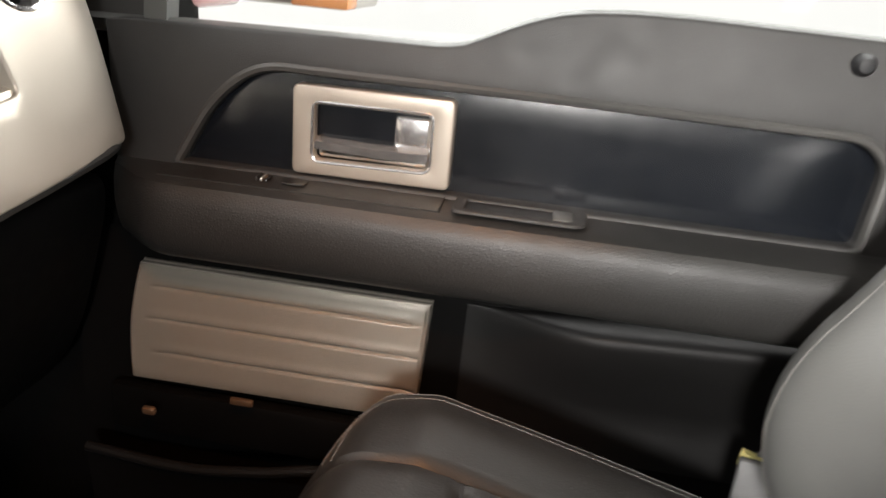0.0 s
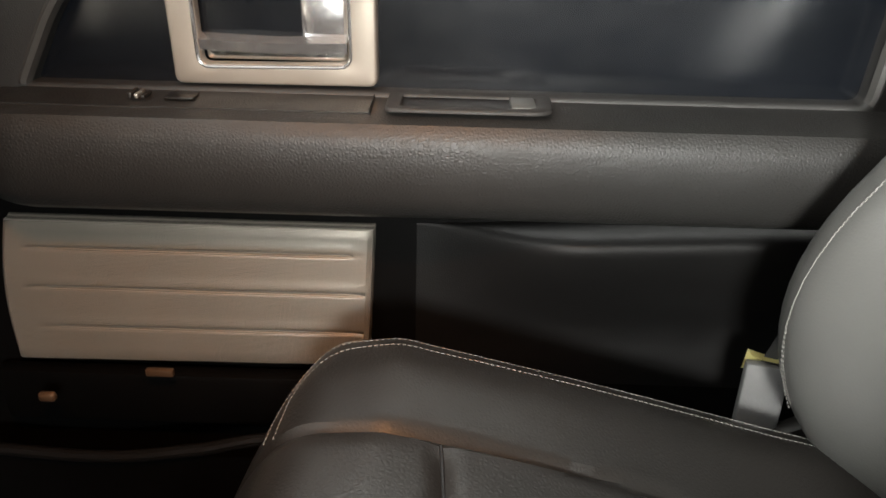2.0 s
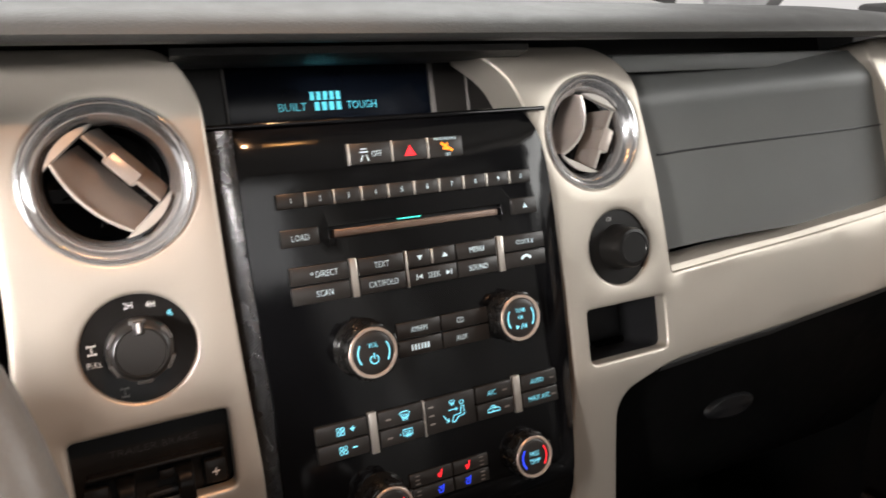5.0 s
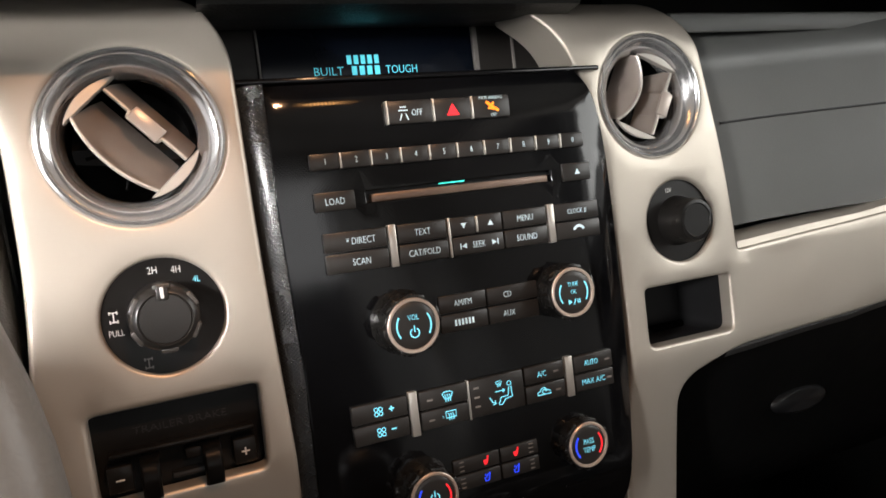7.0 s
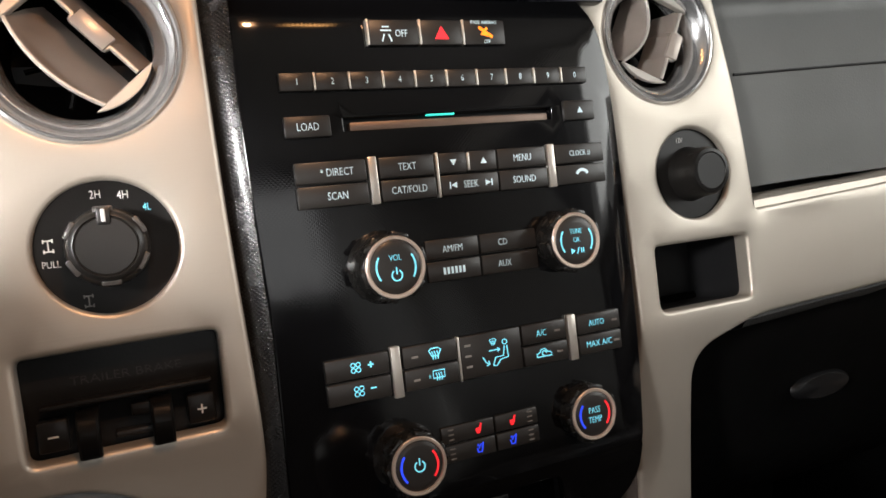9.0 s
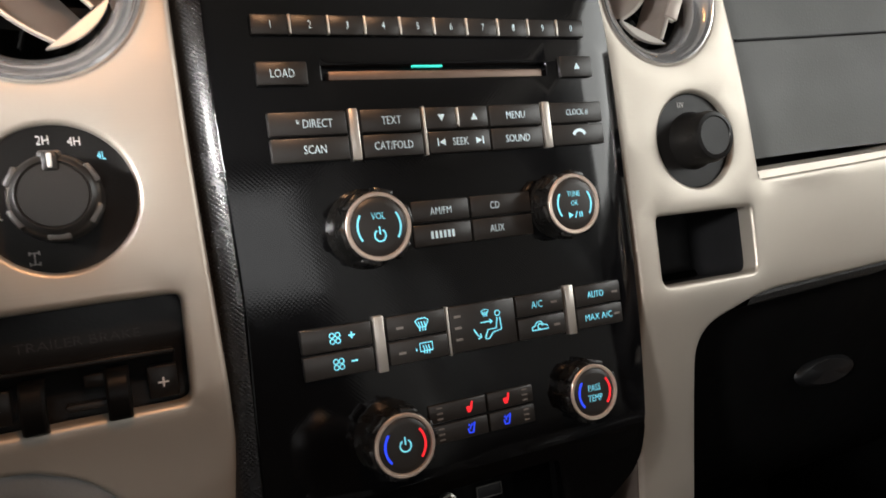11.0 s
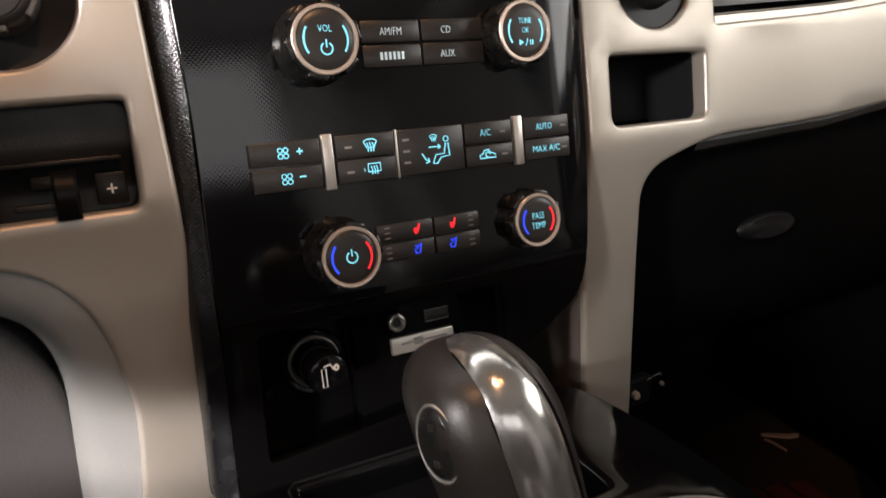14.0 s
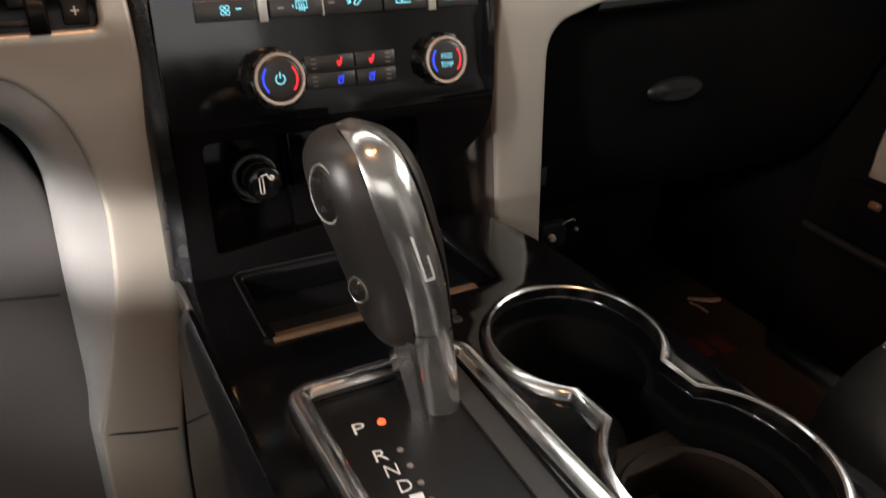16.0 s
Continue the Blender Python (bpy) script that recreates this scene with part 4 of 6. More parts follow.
def screen_icon(cx, cy, s, kind):
    if kind == "front":
        body = ribbon([(cx - s, cy + 0.5 * s), (cx - 0.5 * s, cy + 0.8 * s), (cx + 0.5 * s, cy + 0.8 * s), (cx + s, cy + 0.5 * s), (cx + 0.55 * s, cy - 0.4 * s), (cx - 0.55 * s, cy - 0.4 * s)], 0.0006, ZT, 0.0003, True)
    else:
        body = ribbon([(cx - s, cy + 0.7 * s), (cx + s, cy + 0.7 * s), (cx + s, cy - 0.5 * s), (cx - s, cy - 0.5 * s)], 0.0006, ZT, 0.0003, True)
    waves = [ribbon([(cx + k * 0.42 * s, cy - 0.95 * s), (cx + k * 0.42 * s + 0.1 * s, cy - 0.3 * s), (cx + k * 0.42 * s - 0.1 * s, cy + 0.35 * s)], 0.0005, ZT, 0.0003) for k in (-1, 0, 1)]
    return merge(body, *waves)


b = button(-0.0975, -0.0612, cm, ct)
legend(b, merge(fan(-0.0805, -0.0448), plus(-0.0722, -0.0445)), CYAN)
b = button(-0.0975, -0.0612, cl, cm)
legend(b, merge(fan(-0.0800, -0.0575), plus(-0.0720, -0.0570, minus=True)), CYAN)
b = button(-0.0542, -0.0208, cm, ct)
legend(b, screen_icon(-0.0350, -0.0450, 0.0036, "front"), CYAN)
b = button(-0.0542, -0.0208, cl, cm)
legend(b, merge(screen_icon(-0.0340, -0.0570, 0.0034, "rear"), lettering("R", -0.0392, -0.0575, ZT, 0.0018)), CYAN)
b = button(-0.0200, 0.0200, cl, ct)
flow = merge(screen_icon(0.0010, -0.0425, 0.0028, "front"), ribbon(circle(0.0105, -0.0440, 0.0019, 14), 0.0007, ZT, 0.0003, True),
                strokes(0.0009, [(0.0100, -0.0470), (0.0085, -0.0545), (0.0020, -0.0548), (-0.0005, -0.0605)], [(0.0120, -0.0470), (0.0125, -0.0560), (0.0060, -0.0570), (0.0025, -0.0612), (-0.0005, -0.0608)],
                        [(-0.0030, -0.0490), (0.0060, -0.0490), (0.0040, -0.0475)], [(0.0060, -0.0490), (0.0040, -0.0505)], [(-0.0085, -0.0530), (-0.0060, -0.0575), (-0.0035, -0.0590)], [(-0.0060, -0.0600), (-0.0032, -0.0592), (-0.0040, -0.0565)]))
bmesh.ops.transform(flow, matrix=Matrix.Translation((0.0015, -0.0515, 0)) @ Matrix.Diagonal((0.78, 0.74, 1, 1)) @ Matrix.Translation((-0.0015, 0.0515, 0)), verts=flow.verts)
legend(b, flow, CYAN, label="cyan air flow symbol")
b = button(0.0200, 0.0513, cm, ct)
legend(b, lettering("A/C", 0.0335, -0.0450, ZT, 0.0040), CYAN)
b = button(0.0200, 0.0513, cl, cm)
legend(b, strokes(0.0007, [(0.0290, -0.0590), (0.0392, -0.0590), (0.0385, -0.0570), (0.0360, -0.0563), (0.0345, -0.0545), (0.0320, -0.0548), (0.0308, -0.0566), (0.0290, -0.0572), (0.0290, -0.0590)], arc(0.0340, -0.0572, 0.0014, 0, 280)), CYAN, label="recirculation symbol")
b = button(0.0587, 0.0908, cm, ct)
legend(b, lettering("AUTO", 0.0727, -0.0448, ZT, 0.0038), CYAN)
b = button(0.0587, 0.0908, cl, cm)
legend(b, lettering("MAX A/C", 0.0735, -0.0575, ZT, 0.0038, 0.0185), CYAN)
bar(-0.0605, -0.0551, -0.0655, -0.0375)
bar(0.0522, 0.0578, -0.0650, -0.0375)
part("chrome_divider", boxes((-0.0210, -0.0198, cl, ct, -0.001, 0.0032), r=0.0004), SATIN, stack)
for x, y in ((-0.0470, -0.0453), (-0.0470, -0.0580), (0.0445, -0.0452), (0.0450, -0.0578), (0.0860, -0.0452), (0.0862, -0.0578), (-0.0150, -0.0445), (-0.0150, -0.0505), (-0.0150, -0.0565)):
    part("indicator", boxes((x - 0.0019, x + 0.0019, y - 0.0006, y + 0.0006, 0.0024, 0.0031)), GREY_INK, stack)

# heated and cooled seat keys


def seat_icon(cx, cy, warm):
    """Small seat symbol: filled for heating, an open outline with wavy air lines for cooling."""
    def at(*points):
        return [(cx + a, cy + b) for a, b in points]
    if warm:
        return merge(strokes(0.0019, at((-0.0017, -0.0003), (0.0005, -0.0003)), z=0.0017), strokes(0.0010, at((0.0006, -0.0012), (0.0017, 0.0030)), z=0.0017), strokes(0.0008, at((-0.0013, -0.0020), (0.0006, -0.0020)), z=0.0017))
    return merge(strokes(0.0007, at((-0.0021, 0.0000), (-0.0016, -0.0024), (0.0007, -0.0024), (0.0019, 0.0028)), z=0.0017), strokes(0.0005, at((-0.0018, 0.0012), (-0.0011, 0.0022)), at((-0.0009, -0.0004), (-0.0003, 0.0016)), at((0.0000, 0.0010), (0.0006, 0.0022)), z=0.0017))


for x0, x1, y0, y1, mat, ix in ((-0.0370, -0.0030, -0.0977, -0.0870, RED, -0.0135), (-0.0030, 0.0260, -0.0977, -0.0870, RED, 0.0085), (-0.0370, -0.0030, -0.1085, -0.0977, BLUE, -0.0135), (-0.0030, 0.0260, -0.1085, -0.0977, BLUE, 0.0080)):
    b = button(x0, x1, y0, y1, 0.0016)
    legend(b, seat_icon(ix, (y0 + y1) / 2, mat is RED), mat, label="red seat heating symbol" if mat is RED else "blue seat cooling symbol")
    for k in range(3):
        ex = -0.0305 if x0 < -0.01 else 0.0200
        part("indicator", boxes((ex - 0.0016, ex + 0.0016, y0 + 0.0022 + 0.0028 * k, y0 + 0.0030 + 0.0028 * k, 0.0012, 0.0018)), GREY_INK, stack)


def rotary(cx, cy, kind, sink=0.0):
    q = 0.955 if kind in ("vol", "tune") else 0.895
    k = part("knob", lathe([(0.0212 * q, -0.002), (0.0208 * q, 0.0015), (0.0192 * q, 0.004), (0.0186 * q, 0.010), (0.0179 * q, 0.0180), (0.0174 * q, 0.0200), (0.0168 * q, 0.0206)], 64, (cx, cy, 0)), KNOB, stack, "black rotary knob")
    k.location.z = -sink
    for a in range(0, 360, 60):
        m = Matrix.Translation((cx, cy, 0)) @ pose(0, 0, 0, 0, 0, a + 14)
        part("grip", box(bmesh.new(), 0.0155 * q, 0.0194 * q, -0.0050, 0.0050, 0.0090, 0.0196, 0.0012, 2, m), KNOB, k)
    part("ring", lathe([(0.0172 * q, 0.0198), (0.0171 * q, 0.0210), (0.0166 * q, 0.0214), (0.0152 * q, 0.0213), (0.0147 * q, 0.0206), (0.0146 * q, 0.0195)], 64, (cx, cy, 0)), RING, k, "nickel ring")
    part("cap", lathe([(0.0149 * q, 0.0202), (0.0140 * q, 0.0208), (0.010, 0.0211), (0, 0.0212)], 48, (cx, cy, 0)), BUTTON, k, "black knob cap")
    z = 0.0212
    if kind in ("vol", "tune"):
        legend(k, merge(ribbon(arc(cx, cy, 0.0112 * q, 146, 214), 0.0009, z, 0.0003), ribbon(arc(cx, cy, 0.0112 * q, -34, 34), 0.0009, z, 0.0003)), CYAN)
    else:
        legend(k, ribbon(arc(cx, cy, 0.0114 * q, 140, 222), 0.0010, z, 0.0003), BLUE, label="blue cold arc")
        legend(k, ribbon(arc(cx, cy, 0.0114 * q, -42, 40), 0.0010, z, 0.0003), RED, label="red hot arc")
    if kind == "vol":
        legend(k, lettering("VOL", cx, cy + 0.0050, z, 0.0034), CYAN)
    if kind in ("vol", "power"):
        oy = cy - 0.0042 if kind == "vol" else cy
        legend(k, merge(ribbon(arc(cx, oy, 0.0028, 120, 420), 0.0007, z, 0.0003), ribbon([(cx, oy + 0.0005), (cx, oy + 0.0042)], 0.0007, z, 0.0003)), CYAN, label="power symbol")
    if kind == "tune":
        legend(k, merge(lettering("TUNE", cx, cy + 0.0054, z, 0.0030), lettering("OK", cx, cy + 0.0004, z, 0.0030)), CYAN)
        t = tri(0, 0, 0.0032, 0.0028, z)
        bmesh.ops.transform(t, matrix=Matrix.Translation((cx - 0.0030, cy - 0.0060, 0)) @ pose(0, 0, 0, 0, 0, -90), verts=t.verts)
        legend(k, merge(t, *[ribbon(p, 0.0006, z, 0.0003) for p in ([(cx - 0.0004, cy - 0.0078), (cx + 0.0010, cy - 0.0042)], [(cx + 0.0026, cy - 0.0074), (cx + 0.0026, cy - 0.0046)], [(cx + 0.0040, cy - 0.0074), (cx + 0.0040, cy - 0.0046)])]), CYAN)
    if kind == "pass":
        legend(k, merge(lettering("PASS", cx, cy + 0.0026, z, 0.0038), lettering("TEMP", cx, cy - 0.0030, z, 0.0038)), CYAN)


rotary(-0.0578, 0.0058, "vol")
rotary(0.0560, 0.0070, "tune", 0.0045)
rotary(-0.0578, -0.0982, "power")
rotary(0.0585, -0.0972, "pass", 0.0095)

# media sockets in the recess
hub = thing("media_hub", "dark recessed socket panel with audio jack and silver badge", "socket panel", FACE)
part("back_panel", boxes((-0.046, 0.050, -0.212, -0.126, -0.044, -0.030), r=0.002), SHADED_GLOSS, hub)
part("side_panel", boxes((-0.112, -0.0465, -0.214, -0.126, -0.054, -0.041), r=0.002), SHADED_GLOSS, hub, "dark recessed panel round the lighter")
part("audio_jack", lathe([(0.0052, -0.031), (0.0052, -0.0265), (0.0042, -0.026), (0.0030, -0.0275), (0.0028, -0.031)], 24, (-0.0195, -0.1500, 0)), SATIN, hub, "round metal audio jack")
part("jack_hole", lathe([(0.0028, -0.0285), (0, -0.0285)], 16, (-0.0195, -0.1500, 0)), BLACK, hub)
part("data_port", merge(boxes((-0.0010, 0.0145, -0.1532, -0.1465, -0.031, -0.0285), r=0.0008)), BLACK, hub, "black data port")
part("port_rim", ribbon([(-0.0010, -0.1532), (0.0145, -0.1532), (0.0145, -0.1465), (-0.0010, -0.1465)], 0.0006, -0.0284, 0.0004, True), GREY_INK, hub)
badge = part("badge", boxes((-0.0245, 0.0170, -0.1695, -0.1590, -0.031, -0.0275), r=0.0012), SATIN, hub, "brushed silver badge")
part("badge_mark", boxes((-0.018, 0.012, -0.1640, -0.1628, -0.0276, -0.0273), (-0.010, -0.004, -0.1655, -0.1612, -0.0276, -0.0273), (-0.003, 0.013, -0.1680, -0.1660, -0.0276, -0.0273)), GREY_INK, badge, "dark plain marks")

lighter = thing("cigarette_lighter", "black push-in cigarette lighter in a chrome socket", "cigarette lighter", FACE @ Matrix.Translation((-0.0690, -0.1640, -0.0400)))
part("socket_rim", lathe([(0.0190, -0.004), (0.0188, 0.0030), (0.0178, 0.0044), (0.0158, 0.0040), (0.0150, 0.0020)], 40), GLOSS, lighter, "dark socket rim")
part("socket_ring", lathe([(0.0152, 0.0018), (0.0150, 0.0046), (0.0143, 0.0052), (0.0128, 0.0036), (0.0122, 0.0010), (0.0118, -0.008)], 40), SATIN, lighter, "dull brass-toned socket ring")
part("socket_well", lathe([(0.0139, -0.001), (0.010, -0.003), (0.0085, -0.003)], 32), BLACK, lighter)
kn = part("plunger", lathe([(0.0080, -0.003), (0.0080, 0.008), (0.0110, 0.011), (0.0120, 0.022), (0.0116, 0.0300), (0.0105, 0.0325), (0.0090, 0.0332), (0, 0.0332)], 40), GLOSS, lighter, "glossy black plunger")
part("cigarette_mark", merge(ribbon([(-0.0042, -0.0060), (-0.0042, 0.0040), (-0.0018, 0.0040), (-0.0018, -0.0060)], 0.0006, 0.0333, 0.0003, True), ribbon([(-0.0030, 0.0050), (0.0010, 0.0060), (0.0022, 0.0030)], 0.0008, 0.0333, 0.0003), ribbon(circle(0.0040, 0.0035, 0.0012, 10), 0.0012, 0.0333, 0.0003, True)), INK, kn, "white cigarette symbol")

# ---------------- display ----------------
display = thing("information_display", "dark recessed display with cyan dot-matrix text", "display", FACE)
part("surround", merge(loft([[(-0.150, 0.156, -0.006), (0.110, 0.156, -0.006)], [(-0.152, 0.1585, -0.030), (0.125, 0.1590, -0.030)], [(-0.154, 0.1640, -0.092), (0.170, 0.1640, -0.092)], [(-0.154, 0.2080, -0.094), (0.170, 0.2080, -0.094)]]),
                       boxes((-0.150, 0.110, 0.1535, 0.1570, -0.020, -0.0045), r=0.0012)), GLOSS, display)
part("screen", boxes((-0.1055, 0.0570, 0.1650, 0.2070, -0.095, -0.0905), r=0.0006), SCREEN, display, "dark display glass")
for x, w in ((-0.1072, 0.0014), (0.0580, 0.0036), (0.0915, 0.0020)):
    part("chrome_divider", boxes((x, x + w, 0.1645, 0.2075, -0.095, -0.0890)), GREY_INK, display)
part("left_cover", boxes((-0.152, -0.1080, 0.1645, 0.2075, -0.094, -0.0905)), BUTTON, display, "brown-black blank panel")
part("right_cover", boxes((0.0620, 0.1600, 0.1645, 0.2075, -0.094, -0.0905)), BUTTON, display, "brown-black blank panel")
bars = [(-0.0410 + 0.0058 * i, -0.0372 + 0.0058 * i, 0.1735, 0.1800, -0.0906, -0.0902) for i in range(4)] + [(-0.0440 + 0.0052 * i, -0.0406 + 0.0052 * i, 0.1814, 0.1878, -0.0906, -0.0902) for i in range(5)]
words = merge(lettering("BUILT", -0.0580, 0.1768, -0.0904, 0.0062, 0.0215), lettering("TOUGH", -0.0028, 0.1768, -0.0904, 0.0062, 0.0245), boxes(*bars))
part("text", words, DISPLAY_CYAN, display, "cyan dot-matrix text", smooth=0)
brow = thing("display_brow", "black brow over the information display", "dashboard trim", FACE)
part("brow", loft([[(x, 0.2080, -0.096) for x in (-0.154, 0.150)], [(x, 0.1985, -0.040) for x in (-0.152, 0.110)], [(x, 0.1955, -0.010) for x in (-0.152, 0.095)], [(x, 0.1970, 0.002) for x in (-0.152, 0.095)], [(x, 0.2010, 0.004) for x in (-0.152, 0.095)], [(x, 0.2040, -0.004) for x in (-0.152, 0.095)]]), GRAIN_WARM, brow)

# ---------------- switches on the champagne columns ----------------
fw = thing("drive_mode_switch", "black rotary four-wheel-drive switch on a round plate", "switch", FACE @ Matrix.Translation((-0.1905, 0.0325, -0.003)))
plate = part("plate", lathe([(0.0330, -0.010), (0.0328, 0.0), (0.0318, 0.0012), (0.0300, 0.0005), (0, 0.0005)], 64), DARK, fw, "round black plate")
kb = part("knob", lathe([(0.0186, 0.0), (0.0181, 0.008), (0.0168, 0.0160), (0.0152, 0.0184), (0.0138, 0.0190), (0.0131, 0.0181), (0.0126, 0.0186), (0, 0.0190)], 56), BUTTON, fw, "black rotary knob")
for a in range(0, 360, 60):
    part("grip", box(bmesh.new(), 0.0145, 0.0182, -0.0044, 0.0044, 0.004, 0.0172, 0.0012, 2, pose(0, 0, 0, 0, 0, a + 30)), FACET, kb, "pale grey facet")
part("bridge", boxes((-0.0030, 0.0030, 0.0095, 0.0174, 0.0120, 0.0197), r=0.0012), BUTTON, kb)
part("pointer", boxes((-0.0009, 0.0009, 0.0108, 0.0166, 0.0180, 0.0204), r=0.0004), INK, kb, "white pointer")
part("legend", lettering("2H", -0.0030, 0.0250, 0.0007, 0.0040), INK, fw, smooth=0)
part("legend", lettering("4H", 0.0088, 0.0240, 0.0007, 0.0040), INK, fw, smooth=0)
part("legend", lettering("4L", 0.0188, 0.0174, 0.0007, 0.0036), CYAN, fw, "lit blue legend", smooth=0)
part("legend", lettering("PULL", -0.0243, -0.0055, 0.0007, 0.0034), INK, fw, smooth=0)


def axle_icon(cx, cy, s):
    return merge(*[ribbon(p, 0.0006, 0.0007, 0.0003) for p in ([(cx, cy - s), (cx, cy + s)], [(cx - s * 0.7, cy + s), (cx + s * 0.7, cy + s)], [(cx - s * 0.7, cy - s), (cx + s * 0.7, cy - s)],
                 [(cx - s * 0.75, cy + s * 0.6), (cx - s * 0.75, cy + s * 1.3)], [(cx + s * 0.75, cy + s * 0.6), (cx + s * 0.75, cy + s * 1.3)], [(cx - s * 0.75, cy - s * 1.3), (cx - s * 0.75, cy - s * 0.6)], [(cx + s * 0.75, cy - s * 1.3), (cx + s * 0.75, cy - s * 0.6)])])


part("legend", axle_icon(-0.0248, 0.0030, 0.0025), INK, fw, smooth=0)
part("legend", axle_icon(-0.0110, -0.0242, 0.0024), GREY_INK, fw, smooth=0)

outlet = thing("power_outlet", "black capped power outlet on a round plate", "power outlet", FACE @ Matrix.Translation((0.1755, 0.0405, -0.016)))
part("plate", lathe([(0.0320, -0.010), (0.0318, 0.0), (0.0308, 0.0010), (0.0300, 0.0), (0, 0.0)], 64), DARK, outlet, "round black plate")
cap = part("cap", lathe([(0.0188, 0.0), (0.0182, 0.003), (0.0168, 0.005), (0.0160, 0.018), (0.0148, 0.0205), (0.0125, 0.0210), (0.0118, 0.0202), (0, 0.0200)], 48), DARK, outlet, "black rubber cap")
for a in range(0, 360, 45):
    part("grip", box(bmesh.new(), 0.0145, 0.0163, -0.0022, 0.0022, 0.007, 0.0175, 0.0008, 2, pose(0, 0, 0, 0, 0, a)), DARK, cap)
part("legend", lettering("12V", -0.0065, 0.0235, 0.0003, 0.0036), INK, outlet, smooth=0)

tbc = thing("trailer_brake_controller", "black recessed trailer brake controller with twin levers", "brake controller", FACE)
part("housing", merge(loft([[(x, y, -0.008) for x, y in TBC + TBC[:1]], [(x, y, -0.022) for x, y in TBC + TBC[:1]]]), panel(TBC, (), lambda x, y: -0.014 if y > -0.038 else -0.018, 0.008, 0.0006, 0.002)), DARK, tbc)
part("rail", boxes((-0.228, -0.152, -0.0400, -0.0375, -0.016, -0.006), r=0.001), DARK, tbc)
part("rail", boxes((-0.190, -0.174, -0.0500, -0.0440, -0.018, -0.010), r=0.001), DARK, tbc)
part("rail", boxes((-0.198, -0.172, -0.0590, -0.0560, -0.018, -0.010), r=0.001), BLACK, tbc)
for x in (-0.2085, -0.1765):
    rows = spline([(-0.0425, -0.012), (-0.0420, -0.003), (-0.0440, 0.0035), (-0.0510, 0.0065), (-0.0580, 0.0058), (-0.0632, 0.0030), (-0.0642, -0.002)], 4)
    lev = loft([[(x + dx, y, z - dz) for y, z in rows] for dx, dz in ((-0.0050, 0.004), (-0.0047, 0.0012), (-0.0036, 0.0), (0.0036, 0.0), (0.0047, 0.0012), (0.0050, 0.004))])
    bmesh.ops.solidify(lev, geom=lev.faces[:], thickness=0.003)
    part("lever", lev, DARK, tbc, "curved black squeeze lever")
for x, m in ((-0.2240, True), (-0.1580, False)):
    b = part("button", boxes((x - 0.0065, x + 0.0065, -0.0595, -0.0450, -0.018, -0.0085), r=0.001), DARK, tbc)
    part("legend", merge(*[ribbon(p, 0.0008, -0.0084, 0.0003) for p in ([[(x - 0.0022, -0.0525), (x + 0.0022, -0.0525)]] + ([] if m else [[(x, -0.0547), (x, -0.0503)]]))]), INK, b, smooth=0)
part("embossed_word", lettering("TRAILER BRAKE", -0.1900, -0.0290, -0.0139, 0.0042, 0.050), FAINT_INK, tbc, "faint embossed words", smooth=0)

# ---------------- centre console ----------------
TOP = 0.400
console = thing("centre_console", "black floor console with shifter gate, tray and chrome cup holder surround", "console")


def cups(grow=0.0, n=22):
    """Outline of the two joined cup wells, anticlockwise, grown outwards."""
    r1, r2 = 0.0515 + grow, 0.0545 + grow
    c1, c2 = (0.0655, -0.1905), (0.0670, -0.3030)
    w = 0.0300 + grow
    pts = []
    a1 = math.degrees(math.asin(min(1, w / r1)))
    pts += arc(*c1, r1, -90 + a1, 270 - a1, 2 * n)
    a2 = math.degrees(math.asin(min(1, w / r2)))
    pts += arc(*c2, r2, 90 + a2, 450 - a2, 2 * n)
    return pts


GATE = rounded([(-0.094, -0.176, 0.006), (-0.006, -0.176, 0.006), (0.004, -0.46, 0.006), (-0.082, -0.46, 0.006)], 4)
TRAY = rounded([(-0.097, -0.036, 0.006), (0.060, -0.036, 0.006), (0.064, -0.118, 0.010), (-0.094, -0.118, 0.010)], 4)
deck = rounded([(-0.130, -0.018, 0.006), (0.100, -0.018, 0.02), (0.128, -0.120, 0.05), (0.134, -0.30, 0.05), (0.134, -0.52, 0.01), (-0.118, -0.52, 0.01)], 5)


def deck_height(x, y):
    h = TOP
    if x > 0.105:
        h -= (x - 0.105) ** 2 * 9
    return h


part("deck", panel(deck, [TRAY, GATE, cups(0.0015)], deck_height, 0.013, 0.004, 0.02, hole_depth=0.02), GLOSS, console, "glossy black deck")
part("tray", merge(loft([[(x, y, TOP - 0.006) for x, y in TRAY + TRAY[:1]], [(x * 0.95, y * 0.97 - 0.002, TOP - 0.045) for x, y in TRAY + TRAY[:1]]]), panel([(x * 0.95, y * 0.97 - 0.002) for x, y in TRAY], (), lambda x, y: TOP - 0.044, 0.03, 0.0005, 0.001)), SATIN_BLACK, console, "black open tray")
# tray edges coloured copper for the warm light they reflect
part("tray_lip", sweep([(-0.094, -0.1185, TOP + 0.001), (0.004, -0.1185, TOP + 0.001)], round_section(0.0020, 8)), COPPER_GLINT, console, "thin tray edge, warm reflection put into its copper tone")
part("tray_step", boxes((-0.089, 0.050, -0.1070, -0.0990, TOP - 0.012, TOP - 0.0075), r=0.001), COPPER_GLINT, console, "inner step, warm reflection put into its copper tone")
part("tray_rim", sweep([(-0.0975, -0.112, TOP + 0.0008), (-0.0985, -0.040, TOP + 0.0008), (-0.094, -0.0355, TOP + 0.0008), (0.058, -0.0355, TOP + 0.0008)], round_section(0.0007, 6)), SATIN_BLACK, console, "thin grey rim round the tray")
# side wall towards the driver, with its edge roll
side_rows = []
